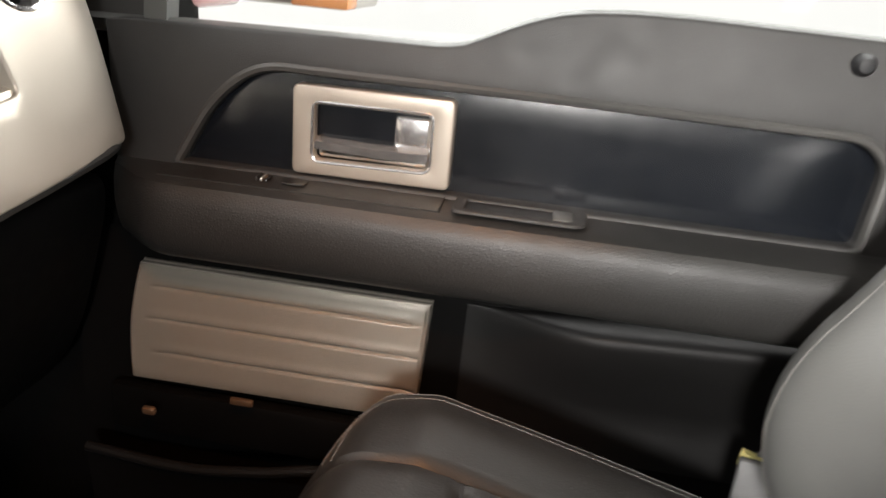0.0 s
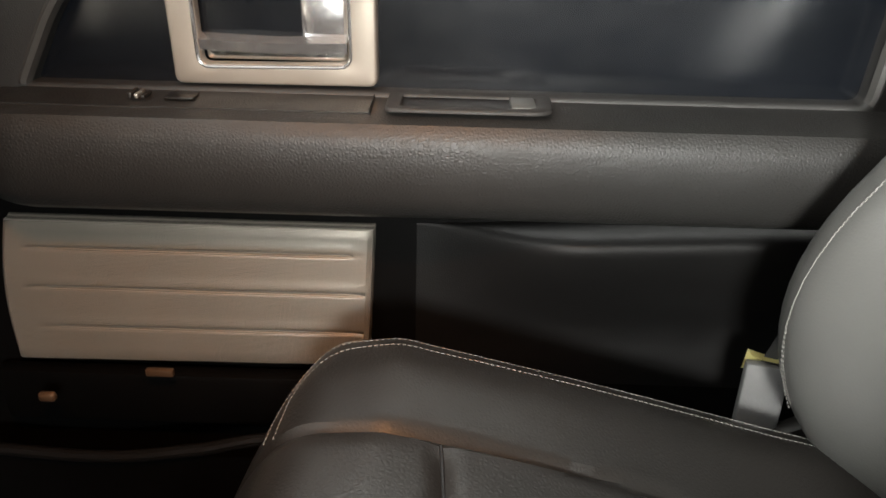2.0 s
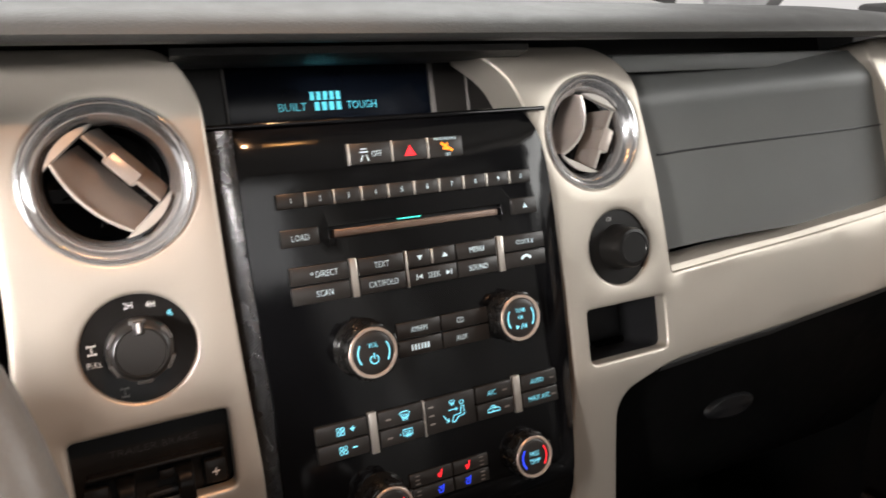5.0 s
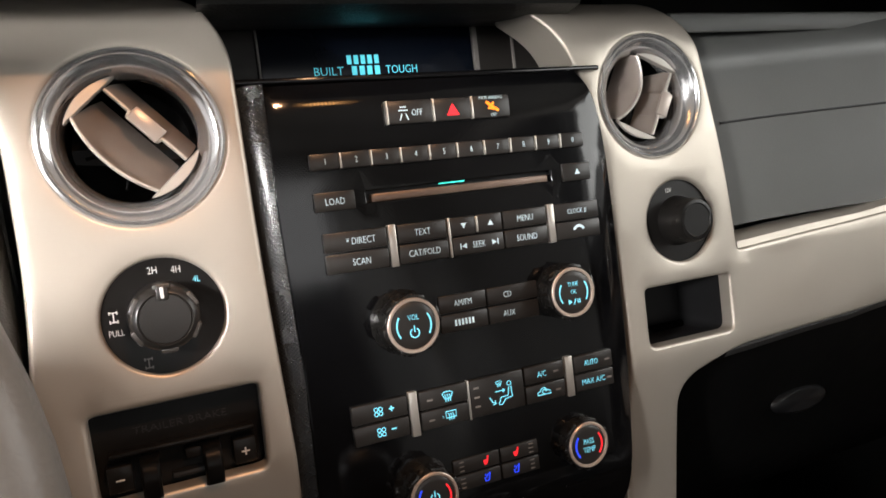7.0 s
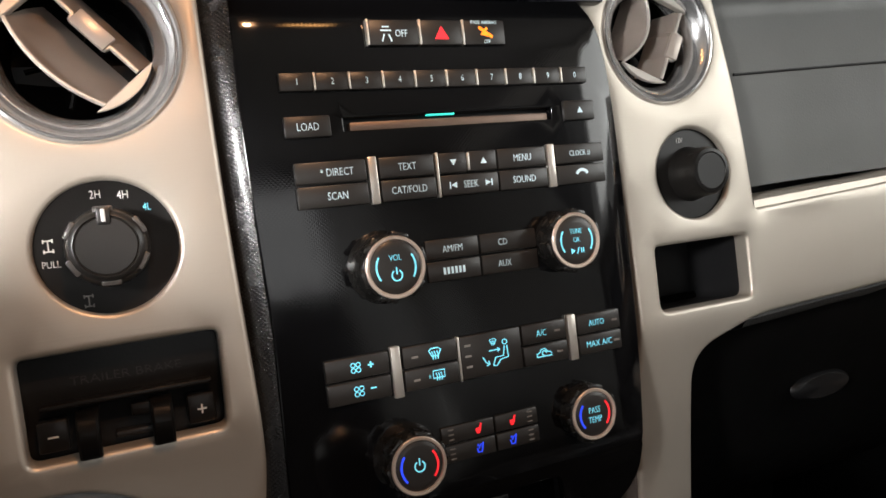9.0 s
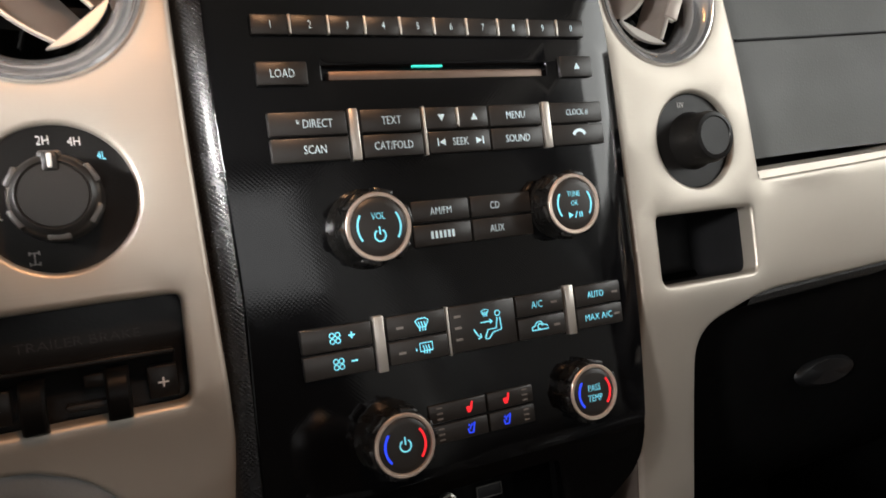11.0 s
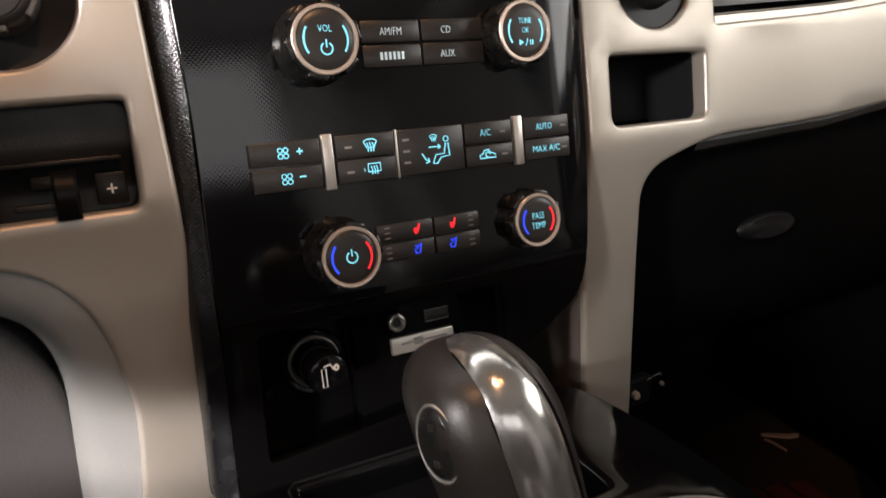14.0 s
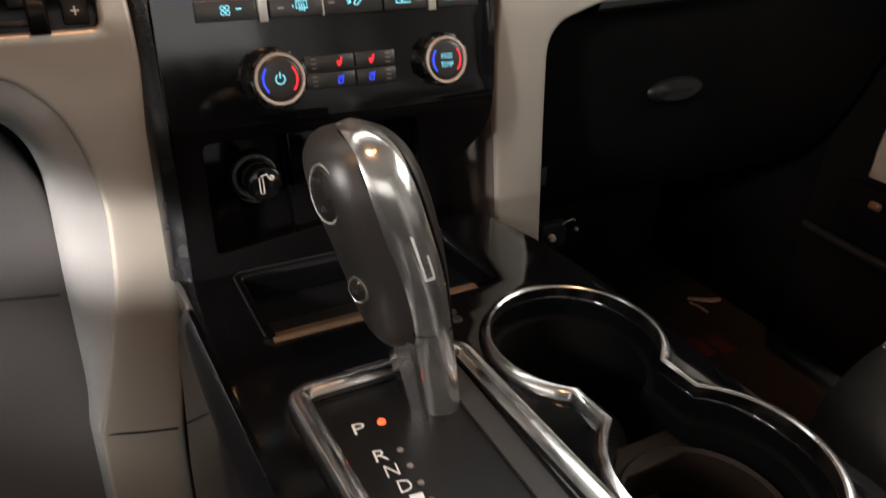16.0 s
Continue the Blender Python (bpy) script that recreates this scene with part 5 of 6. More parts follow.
for k in range(25):
    y = -0.066 - 0.464 * k / 24
    x = -0.133 + 0.022 * k / 24
    side_rows.append([(x + 0.006, y, TOP - 0.001), (x, y, TOP + 0.0015), (x - 0.005, y, TOP - 0.004), (x - 0.008, y, TOP - 0.020), (x - 0.014, y, TOP - 0.12), (x - 0.020, y, 0.02)])
part("side_wall", loft(side_rows), GLOSS, console, "black side wall facing the driver")
side_rows = []
for k in range(25):
    y = -0.062 - 0.47 * k / 24
    side_rows.append([(0.131, y, TOP - 0.012), (0.136, y, TOP - 0.03), (0.140, y, TOP - 0.12), (0.144, y, 0.02)])
part("side_wall", loft(side_rows), GRAIN_WARM, console, "dark side wall facing the passenger")
part("end_wall", boxes((-0.13, 0.135, -0.53, -0.52, 0.02, TOP)), BLACK, console)

# chrome gate frame
frame_path = [(x, y, TOP + 0.0035) for x, y in rounded([(-0.0985, -0.1715, 0.010), (-0.0015, -0.1715, 0.010), (0.0085, -0.465, 0.006), (-0.0865, -0.465, 0.006)], 5)]
bezel = [(-0.006, -0.003), (-0.0055, 0.001), (-0.003, 0.0038), (0.0, 0.0045), (0.003, 0.0036), (0.006, 0.0004), (0.006, -0.003)]
part("gate_frame", sweep(frame_path, bezel, True), SOFT_CHROME, console, "chrome frame round the shifter gate")
gate = part("gate_plate", panel([(x * 1.0, y) for x, y in GATE], (), lambda x, y: TOP - 0.001, 0.03, 0.0006, 0.004), SATIN_BLACK, console, "black shifter gate plate")
for word, x, y in (("P", -0.0760, -0.2045), ("R", -0.0735, -0.2255), ("N", -0.0725, -0.2362), ("D", -0.0708, -0.2472), ("1", -0.0690, -0.2572)):
    bm = lettering(word, 0, 0, 0, 0.0078, 0.0062)
    bmesh.ops.transform(bm, matrix=Matrix.Translation((x, y, TOP - 0.0004)) @ pose(0, 0, 0, 0, 0, -6), verts=bm.verts)
    part("gear_letter", bm, INK, gate, "white gear letter", smooth=0)
part("gear_lamp", lathe([(0.0022, 0.0), (0.0020, 0.0008), (0, 0.0010)], 20, (-0.0640, -0.2045, TOP - 0.001)), glow("red_orange_indicator", (1.0, 0.10, 0.03), 1.6), gate, "glowing red indicator dot")
for y in (-0.2260, -0.2370, -0.2485, -0.2595):
    part("gear_lamp", lathe([(0.0016, 0.0), (0.0014, 0.0006), (0, 0.0007)], 14, (-0.0635, y, TOP - 0.001)), GREY_INK, gate)
part("gate_strip", boxes((-0.0215, -0.0085, -0.45, -0.180, TOP - 0.001, TOP + 0.0014), r=0.0005), GRAIN, gate, "dark grey guide strip")

# cup holder
cup_rim = [(x, y, TOP + 0.004) for x, y in cups(0.0)]
part("cup_rim", sweep(cup_rim, [(-0.0018, -0.010), (-0.0016, 0.0010), (-0.0006, 0.0019), (0.0010, 0.0018), (0.0030, 0.0006), (0.0046, -0.0030), (0.0050, -0.010)], True), SOFT_CHROME, console, "chrome rim round the two cup wells")
part("cup_wall", loft([[(x, y, TOP - 0.004) for x, y in cups(-0.001)], [(x, y, TOP - 0.016) for x, y in cups(-0.002)], [(x, y, TOP - 0.017) for x, y in cups(-0.0065)], [(x, y, TOP - 0.075) for x, y in cups(-0.009)]], True), SHADED_BLACK, console, "cup well walls darkened for shade")
part("cup_floor", panel(cups(-0.008), (), lambda x, y: TOP - 0.074, 0.03, 0.0005, 0.001), BLACK, console)
liner = lathe([(0.0445, -0.030), (0.0425, -0.028), (0.0405, -0.030), (0.0395, -0.060)], 48, (0.067, -0.303, TOP))
part("cup_liner", merge(liner, boxes((0.041, 0.093, -0.268, -0.250, TOP - 0.034, TOP - 0.030), r=0.001)), LINER, console, "rubber cup liner, warm light put into its brown")
part("screw_cap", lathe([(0.0035, 0.0), (0.003, 0.001), (0, 0.001)], 16, (0.0125, -0.143, TOP)), BUTTON, console)
part("screw_cap", lathe([(0.0030, 0.0), (0.0026, 0.001), (0, 0.001)], 16, (0.0135, -0.135, TOP)), BUTTON, console)

# ---------------- shifter ----------------
shifter = thing("gear_shifter", "leather gear lever with a polished chrome spine, in park", "gear lever", Matrix.Translation((-0.034, -0.196, TOP - 0.002)))
part("shaft", loft([[(s * (0.0125 + 0.001 * k) - 0.003 * k * 0.5, d * 0.011 + 0.001 * k, 0.012 * k) for s, d in ((-1, -0.6), (-0.6, -1), (0.6, -1), (1, -0.6), (1, 0.6), (0.6, 1), (-0.6, 1), (-1, 0.6))] for k in range(5)], True), SOFT_CHROME, shifter, "satin lever shaft")


def grip_ring(z, cx, cy, hx, hy, n=28, power=2.6):
    out = []
    for k in range(n):
        a = 2 * math.pi * k / n
        c, s = math.cos(a), math.sin(a)
        out.append((cx + hx * math.copysign(abs(c) ** (2 / power), c), cy + hy * math.copysign(abs(s) ** (2 / power), s), z))
    return out


spec = [(0.038, -0.006, 0.011, 0.012, 0.014), (0.041, -0.006, 0.012, 0.0190, 0.019), (0.049, -0.0075, 0.014, 0.0218, 0.0228), (0.060, -0.009, 0.016, 0.0232, 0.0250), (0.082, -0.013, 0.020, 0.0250, 0.0275),
        (0.104, -0.0185, 0.024, 0.0262, 0.0285), (0.119, -0.0220, 0.027, 0.0260, 0.0280), (0.129, -0.0240, 0.029, 0.0242, 0.0255), (0.137, -0.0250, 0.030, 0.0195, 0.0205), (0.1410, -0.0255, 0.0305, 0.0120, 0.0125), (0.1425, -0.0255, 0.0305, 0.002, 0.003)]
dense = spline(spec, 3)
bm = loft([grip_ring(*row) for row in dense], True)
part("grip", bm, GRIP, shifter, "dark leather-look grip")
# chrome spine over the rear face and crown
SPINE_U = (-1.0, -0.85, -0.5, 0.0, 0.5, 0.85, 1.0)
SPINE_D = (-0.0050, -0.0024, -0.0002, 0.0010, -0.0002, -0.0024, -0.0050)


def spine_row(cx, y, z, w, out, up):
    """One cross-section of the chrome spine; out and up give the way its face looks."""
    return [(cx + w * u, y - out * d, z + up * d) for u, d in zip(SPINE_U, SPINE_D)]


line = [(-0.0024, -0.0122, 0.049, 0.0110, 0.0), (-0.0040, -0.0112, 0.060, 0.0114, 0.02), (-0.0085, -0.0096, 0.082, 0.0122, 0.05),
        (-0.0148, -0.0068, 0.104, 0.0126, 0.12), (-0.0185, -0.0030, 0.119, 0.0126, 0.28), (-0.0210, 0.0025, 0.131, 0.0120, 0.50), (-0.0226, 0.0100, 0.1395, 0.0112, 0.75), (-0.0240, 0.0200, 0.1440, 0.0104, 0.95),
        (-0.0246, 0.0310, 0.1450, 0.0092, 1.0), (-0.0250, 0.0410, 0.1420, 0.0086, 1.0), (-0.0250, 0.0480, 0.1360, 0.0078, 1.0)]
spine = [spine_row(cx, y, z, w, 1 - up, up) for cx, y, z, w, up in spline(line, 5)]
seam_line = loft([spine_row(cx, y + 0.0009 * (1 - up), z - 0.0009 * up, w + 0.0011, 1 - up, up) for cx, y, z, w, up in spline(line, 5)])
bmesh.ops.solidify(seam_line, geom=seam_line.faces[:], thickness=0.0012)
part("spine_seam", seam_line, SHADED_BLACK, shifter, "dark joint round the spine")
sp = loft(spine)
bmesh.ops.solidify(sp, geom=sp.faces[:], thickness=0.0016)
part("spine", sp, SPINE, shifter, "polished chrome spine")
post = [spine_row(cx, y, z, w, 1.0, 0.0) for cx, y, z, w in ((0.0034, -0.0172, 0.0, 0.0098), (0.0024, -0.0158, 0.014, 0.0098), (0.0002, -0.0140, 0.032, 0.0100), (-0.0020, -0.0124, 0.0482, 0.0104))]
lower = loft(post)
bmesh.ops.solidify(lower, geom=lower.faces[:], thickness=0.0030)
part("lower_spine", lower, SPINE, shifter, "chrome foot of the spine below a fine joint")


def spine_strip(u0, u1, z0, z1):
    """A thin strip lying on the chrome spine between two heights."""
    rows = []
    for k in range(5):
        z = z0 + (z1 - z0) * k / 4
        cx, y, w = (float(np.interp(z, [p[2] for p in line[:5]], [p[c] for p in line[:5]])) for c in (0, 1, 3))
        rows.append([(cx + w * u, y - float(np.interp(u, SPINE_U, SPINE_D)) - 0.0005, z) for u in (u0, (u0 + u1) / 2, u1)])
    bm = loft(rows)
    bmesh.ops.solidify(bm, geom=bm.faces[:], thickness=0.0005)
    return bm


part("spine_mark", merge(spine_strip(-0.06, 0.04, 0.080, 0.103), spine_strip(-0.06, 0.42, 0.0795, 0.0808), spine_strip(0.34, 0.42, 0.080, 0.092)), INK, shifter, "pale outlined mark on the spine")
for z, x, yy, r1, turn in ((0.119, -0.0438, 0.0168, 0.0104, 21), (0.073, -0.0338, 0.0062, 0.0058, 28)):
    m = Matrix.Translation((x, yy, z)) @ pose(0, 0, 0, 0, 0, turn) @ pose(0, 0, 0, 0, -88, 0) @ pose(0, 0, 0, 0, 0, 15) @ Matrix.Diagonal((1.35 if z > 0.1 else 1.15, 0.92, 1, 1))
    bt = part("grip_button", lathe([(r1 * 0.91, -0.006), (r1 * 0.90, 0.0020), (r1 * 0.80, 0.0031), (r1 * 0.5, 0.0036), (0, 0.0037)], 32, m=m), KNOB, shifter, "oval thumb button")
    part("button_ring", lathe([(r1, -0.006), (r1, 0.0014), (r1 * 0.975, 0.0024), (r1 * 0.93, 0.0022), (r1 * 0.91, 0.0)], 36, m=m), SATIN, bt, "thin bright ring")
    for k in (-0.45, 0.45) if z > 0.1 else (0.0,):
        mark = boxes((r1 * k - 0.0009, r1 * k + 0.0009, -0.0016, 0.0016, 0.0030, 0.0042), r=0.0004)
        bmesh.ops.transform(mark, matrix=m, verts=mark.verts)
        part("mark", mark, BUTTON, bt)

# ---------------- steering wheel ----------------
wheel = thing("steering_wheel", "dark leather steering wheel", "steering wheel", Matrix.Translation((-0.426, -0.200, 0.655)) @ pose(0, 0, 0, 68, 0, 0))
part("rim", sweep([(0.188 * math.cos(2 * math.pi * k / 72), 0.188 * math.sin(2 * math.pi * k / 72), 0) for k in range(72)], round_section(0.0165, 14), True), LEATHER_LIT, wheel, "leather rim")
part("hub", lathe([(0.088, -0.03), (0.086, 0.010), (0.07, 0.022), (0, 0.028)], 40), GRAIN, wheel, "grained centre pad")
for a in (-8, 188, 270):
    part("spoke", box(bmesh.new(), 0.070, 0.180, -0.034, 0.034, -0.012, 0.004, 0.005, 2, pose(0, 0, 0, 0, 0, a)), GRAIN, wheel)
part("column", lathe([(0.055, -0.03), (0.06, -0.10), (0.06, -0.30)], 32), GRAIN, wheel, "steering column shroud")

# ---------------- passenger seat ----------------
seat = thing("passenger_seat", "black leather bucket seat with white stitching", "car seat")
SX0, SX1, SY0, SY1 = 0.168, 0.640, -0.228, -0.72


def seat_z(x, y):
    u = (x - (SX0 + SX1) / 2) / ((SX1 - SX0) / 2)
    t = (SY0 - y) / (SY0 - SY1)
    z = 0.404 - 0.25 * max(0, -0.34 - y)
    z -= 0.080 * max(0.0, 1 - t / 0.15) ** 2.4
    z += 0.016 * math.exp(-((abs(u) - 0.70) / 0.20) ** 2) * min(1, t * 4)
    z -= 0.10 * max(0.0, (abs(u) - 0.80) / 0.20) ** 2.2
    z += 0.010 * math.sin(min(1, t * 1.2) * math.pi) * (1 - u * u)
    seam_u = 0.40 + 0.03 * math.sin(t * 5)
    z -= 0.006 * math.exp(-((abs(u) - seam_u) / 0.015) ** 2) * (1 if t > 0.03 else 0)
    fade = min(1.0, max(0.0, (seam_u - abs(u)) / 0.08))
    z -= 0.006 * math.exp(-((t - 0.315 + 0.05 * u * u) / 0.012) ** 2) * fade
    z += 0.004 * math.sin(min(1, max(0, t / 0.315)) * math.pi) * fade
    return z


nx, ny = 90, 90
rows = []
for j in range(ny + 1):
    t = j / ny
    y0 = SY0 + (SY1 - SY0) * t
    row = []
    for i in range(nx + 1):
        u = 2 * i / nx - 1
        shrink = 1 - 0.16 * max(0, 1 - t / 0.14) ** 2
        x = (SX0 + SX1) / 2 + u * shrink * (SX1 - SX0) / 2
        y = y0 - 0.045 * abs(u) ** 4 * max(0, 1 - t / 0.3)
        row.append((x, y, seat_z((SX0 + SX1) / 2 + u * (SX1 - SX0) / 2, y0)))
    rows.append(row)
front = [(p[0], p[1] + 0.004, p[2] - 0.03) for p in rows[0]]
front2 = [(p[0], p[1] - 0.012, p[2] - 0.10) for p in rows[0]]
front3 = [(p[0], p[1] - 0.02, 0.16) for p in rows[0]]
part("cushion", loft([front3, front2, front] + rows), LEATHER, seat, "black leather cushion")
for s in (0, nx):
    part("cushion_side", loft([[r[s] for r in rows], [(r[s][0], r[s][1], 0.15) for r in rows]]), GRAIN_WARM, seat)


def stitch(path, name, parent, step=0.0042, r=0.00036):
    bm = bmesh.new()
    pts = [Vector(p) for p in path]
    acc, nxt = 0.0, 0.0
    for a, b in zip(pts, pts[1:]):
        L = (b - a).length
        while nxt <= acc + L and L > 1e-6:
            p = a + (b - a) * ((nxt - acc) / L)
            q = p + (b - a).normalized() * step * 0.6
            side = (b - a).normalized().cross(Vector((0, 0, 1)))
            side = (side.normalized() if side.length > 1e-4 else Vector((1, 0, 0))) * r
            up = side.cross(b - a).normalized() * r
            vs = [bm.verts.new(v) for v in (p + side, p + up, p - side, p - up, q + side, q + up, q - side, q - up)]
            for f in ((0, 1, 5, 4), (1, 2, 6, 5), (2, 3, 7, 6), (3, 0, 4, 7), (0, 3, 2, 1), (4, 5, 6, 7)):
                bm.faces.new([vs[k] for k in f])
            nxt += step
        acc += L
    return part(name, bm, THREAD, parent, "row of white stitches", smooth=0)


def on_seat(u, t):
    i, j = min(nx - 1e-6, (u + 1) / 2 * nx), min(ny - 1e-6, t * ny)
    p, q = i - int(i), j - int(j)
    a, b, c, e = (Vector(rows[int(j) + dj][int(i) + di]) for dj, di in ((0, 0), (0, 1), (1, 0), (1, 1)))
    v = (a * (1 - p) + b * p) * (1 - q) + (c * (1 - p) + e * p) * q
    return (v.x, v.y, v.z + 0.0008)


def seam_path(u, t0, reach):
    """Two runs, each up one edge, round the front corner and a little way across the front."""
    run = [(-u, 0.96 - (0.96 - t0 - reach) * k / 50) for k in range(51)]
    turn = [(-u + 0.16 * (1 - math.cos(radians(q))), t0 + reach * (1 - math.sin(radians(q)))) for q in range(6, 90, 6)]
    left = run + turn
    left += [(-u + 0.16 + 0.14 * k / 10, t0) for k in range(1, 11)]
    return [on_seat(*p) for p in left], [on_seat(-a, b) for a, b in left]


for run in (*seam_path(0.80, 0.060, 0.10), *seam_path(0.755, 0.080, 0.10)):
    stitch(run, "stitching", seat)
part("front_seam", sweep([on_seat(-0.40 + 0.8 * k / 40, 0.315 - 0.05 * (-0.40 + 0.8 * k / 40) ** 2) for k in range(41)], round_section(0.0012, 6)), BLACK, seat)


def back_ring(z):
    """Section of the backrest at height z."""
    if z < 0.56:
        yb = -0.627 - 3.2 * (z - 0.45) ** 2
    else:
        yb = -0.6657 - 0.55 * (z - 0.56)
    yc = yb - 0.10
    pts = []
    for i in range(61):
        u = 2 * i / 60 - 1
        x = 0.42 + 0.245 * u
        y = yc + 0.045 + 0.055 * math.exp(-((abs(u) - 0.72) / 0.26) ** 2) - 0.13 * max(0, (abs(u) - 0.80) / 0.20) ** 2
        pts.append((x, y, z))
    pts += [(0.665, yc - 0.10, z), (0.175, yc - 0.10, z)]
    return pts


part("backrest", loft([back_ring(0.26 + 0.74 * k / 40) for k in range(41)], True), LEATHER_LIT, seat, "leather backrest, window light put into its paler tone")
edge_pts = []
for k in range(31):
    z = 0.37 + 0.55 * k / 30
    edge_pts.append(Vector(back_ring(z)[51]) + Vector((0.0, 0.001, 0)))
stitch(edge_pts, "stitching", seat)
stitch([p + Vector((-0.0045, 0.0030, 0.0)) for p in edge_pts], "stitching", seat)

buckle = thing("seat_belt_buckle", "grey seat belt buckle with a creased yellow paper tag", "seat belt", Matrix.Translation((0.652, -0.655, 0.338)) @ pose(0, 0, 0, 6, 0, 78))
part("housing", boxes((-0.018, 0.018, -0.006, 0.006, -0.040, 0.024), r=0.003), WEBBING, buckle, "pale grey woven buckle sleeve")
bm = loft([[(-0.0185, -0.0095, 0.006), (-0.005, -0.0088, 0.009), (0.006, -0.0098, 0.008), (0.0185, -0.0086, 0.012)], [(-0.018, -0.0080, 0.030), (-0.006, -0.0070, 0.0275), (0.005, -0.0085, 0.0285), (0.017, -0.0070, 0.032)], [(-0.017, 0.0070, 0.032), (-0.005, 0.0070, 0.029), (0.006, 0.0070, 0.030), (0.016, 0.0070, 0.033)]])
bmesh.ops.solidify(bm, geom=bm.faces[:], thickness=0.0008)
part("tag", bm, YELLOW, buckle, "creased yellow paper tag")
part("stalk", boxes((-0.010, 0.010, -0.004, 0.004, -0.13, -0.028), r=0.002), BLACK, buckle)
bm = loft([[(x * 0.012 - 0.006, -0.002, 0.024) for x in (-1, 0, 1)], [(x * 0.010 - 0.014, -0.003, 0.055) for x in (-1, 0, 1)], [(x * 0.009 - 0.022, -0.003, 0.085) for x in (-1, 0, 1)]])
bmesh.ops.solidify(bm, geom=bm.faces[:], thickness=0.0014)
part("webbing", bm, WEBBING, buckle, "grey belt webbing")
track = thing("seat_hinge_cover", "dark plastic hinge cover between cushion and backrest", "seat trim")
part("cover", boxes((0.632, 0.672, -0.72, -0.585, 0.225, 0.268), r=0.012, seg=3), DARK, track)
part("cover_edge", sweep(spline([(0.640, -0.705, 0.318), (0.640, -0.665, 0.297), (0.642, -0.625, 0.272), (0.644, -0.600, 0.262)], 4), [(-0.008, -0.03), (-0.008, 0.002), (-0.004, 0.0045), (0.004, 0.0045), (0.008, 0.002), (0.008, -0.03)]), BUTTON, track, "smooth upper edge")

# ---------------- passenger door ----------------
door = thing("passenger_door", "charcoal passenger door trim with champagne accents and a chrome handle", "car door", DOOR)


def sill(a):
    """Height of the window sill at a, measured rearwards."""
    return float(np.interp(a, [-0.10, 0.0, 0.30, 0.32, 0.345, 0.37, 0.40, 0.43, 0.47, 0.52, 0.70, 1.0], [0.706, 0.708, 0.712, 0.715, 0.726, 0.738, 0.749, 0.755, 0.758, 0.759, 0.756, 0.750]))


INSET = rounded([(0.030, 0.566, 0.012), (0.074, 0.640, 0.05), (0.120, 0.677, 0.035), (0.40, 0.6765, 0.1), (0.690, 0.673, 0.022), (0.716, 0.650, 0.022), (0.712, 0.566, 0.012)], 8)
bottom = [(0.95, 0.545), (-0.035, 0.545)]
topline = [(a, sill(a) - 0.004) for a in np.linspace(-0.035, 0.95, 70)]
part("upper_panel", panel([(float(a), float(z)) for a, z in topline] + bottom, [INSET], lambda a, z: 0.024 - 0.14 * max(0, z - 0.69) - 0.02 * max(0, 0.06 - a), 0.022, 0.004, 0.03, hole_depth=0.02), GRAIN, door, "charcoal grained upper panel")
part("sill_strip", loft([[(float(a), sill(a) - 0.003, 0.020 - 0.14 * max(0, sill(a) - 0.693)) for a in np.linspace(-0.1, 0.95, 70)], [(float(a), sill(a) + 0.002, 0.012 - 0.14 * max(0, sill(a) - 0.693)) for a in np.linspace(-0.1, 0.95, 70)],
                         [(float(a), sill(a), -0.03) for a in np.linspace(-0.1, 0.95, 70)]]), PAD, door, "pale window sill edge")
part("inlay", panel(INSET, (), lambda a, z: 0.006, 0.05, 0.0005, 0.002), NAVY, door, "smooth blue-black inlay")
part("inlay_rim", sweep([(a, z, 0.0245) for a, z in INSET if z > 0.5695], [(-0.005, -0.004), (-0.004, 0.001), (-0.001, 0.003), (0.003, 0.002), (0.005, -0.004)]), RIM_GREY, door, "grey rolled rim of the inlay")


def arm_row(a):
    f = smooth(-0.06, 0.04, a)
    r = min(1.0, max(0.0, (0.80 - a) / 0.06))
    w = 0.020 + 0.060 * f * r
    prof = [(0.569, 0.004), (0.5665, 0.02), (0.563, w * 0.80), (0.560, w * 0.93), (0.553, w), (0.543, w + 0.003), (0.520, w + 0.004), (0.500, w), (0.486, w - 0.006), (0.478, w - 0.018), (0.474, w - 0.038)]
    return [(a, z, o) for z, o in prof]


part("armrest", loft([arm_row(-0.035 + 0.895 * k / 60) for k in range(61)]), GRAIN_WARM, door, "long soft armrest")
# lower door skin
def low_row(a):
    return [(a, 0.480, 0.004), (a, 0.440, 0.006), (a, 0.30, 0.024), (a, 0.26, 0.026), (a, 0.10, 0.03), (a, 0.02, 0.02)]


# both skins wear the deepened black in place of shade
part("lower_panel", loft([low_row(-0.10 + 0.445 * k / 18) for k in range(19)]), SHADED_BLACK, door, "lower door skin round the speaker, darkened for shade")
part("lower_panel", loft([low_row(0.345 + 0.605 * k / 22) for k in range(23)]), SHADED_BLACK, door, "lower door skin darkened for shade")
# padded section behind the speaker panel
INSERT = spline([(0.4600, 0.006), (0.4590, 0.030), (0.4550, 0.042), (0.4480, 0.0460), (0.4380, 0.0450), (0.4200, 0.040), (0.3800, 0.026), (0.3400, 0.014), (0.3000, 0.008)], 3)
insert_rows = []
for k in range(45):
    a = 0.350 + 0.46 * k / 44
    e = smooth(0.345, 0.50, a)
    row = []
    for z, o in INSERT:
        z += 0.022 * (a - 0.372) / 0.43 * smooth(0.30, 0.46, z) - 0.012
        skin = float(np.interp(z, [0.26, 0.30, 0.44, 0.48], [0.026, 0.024, 0.006, 0.004])) + 0.0006
        row.append((a, z, skin + max(0.0, o - skin) * e))
    insert_rows.append(row)
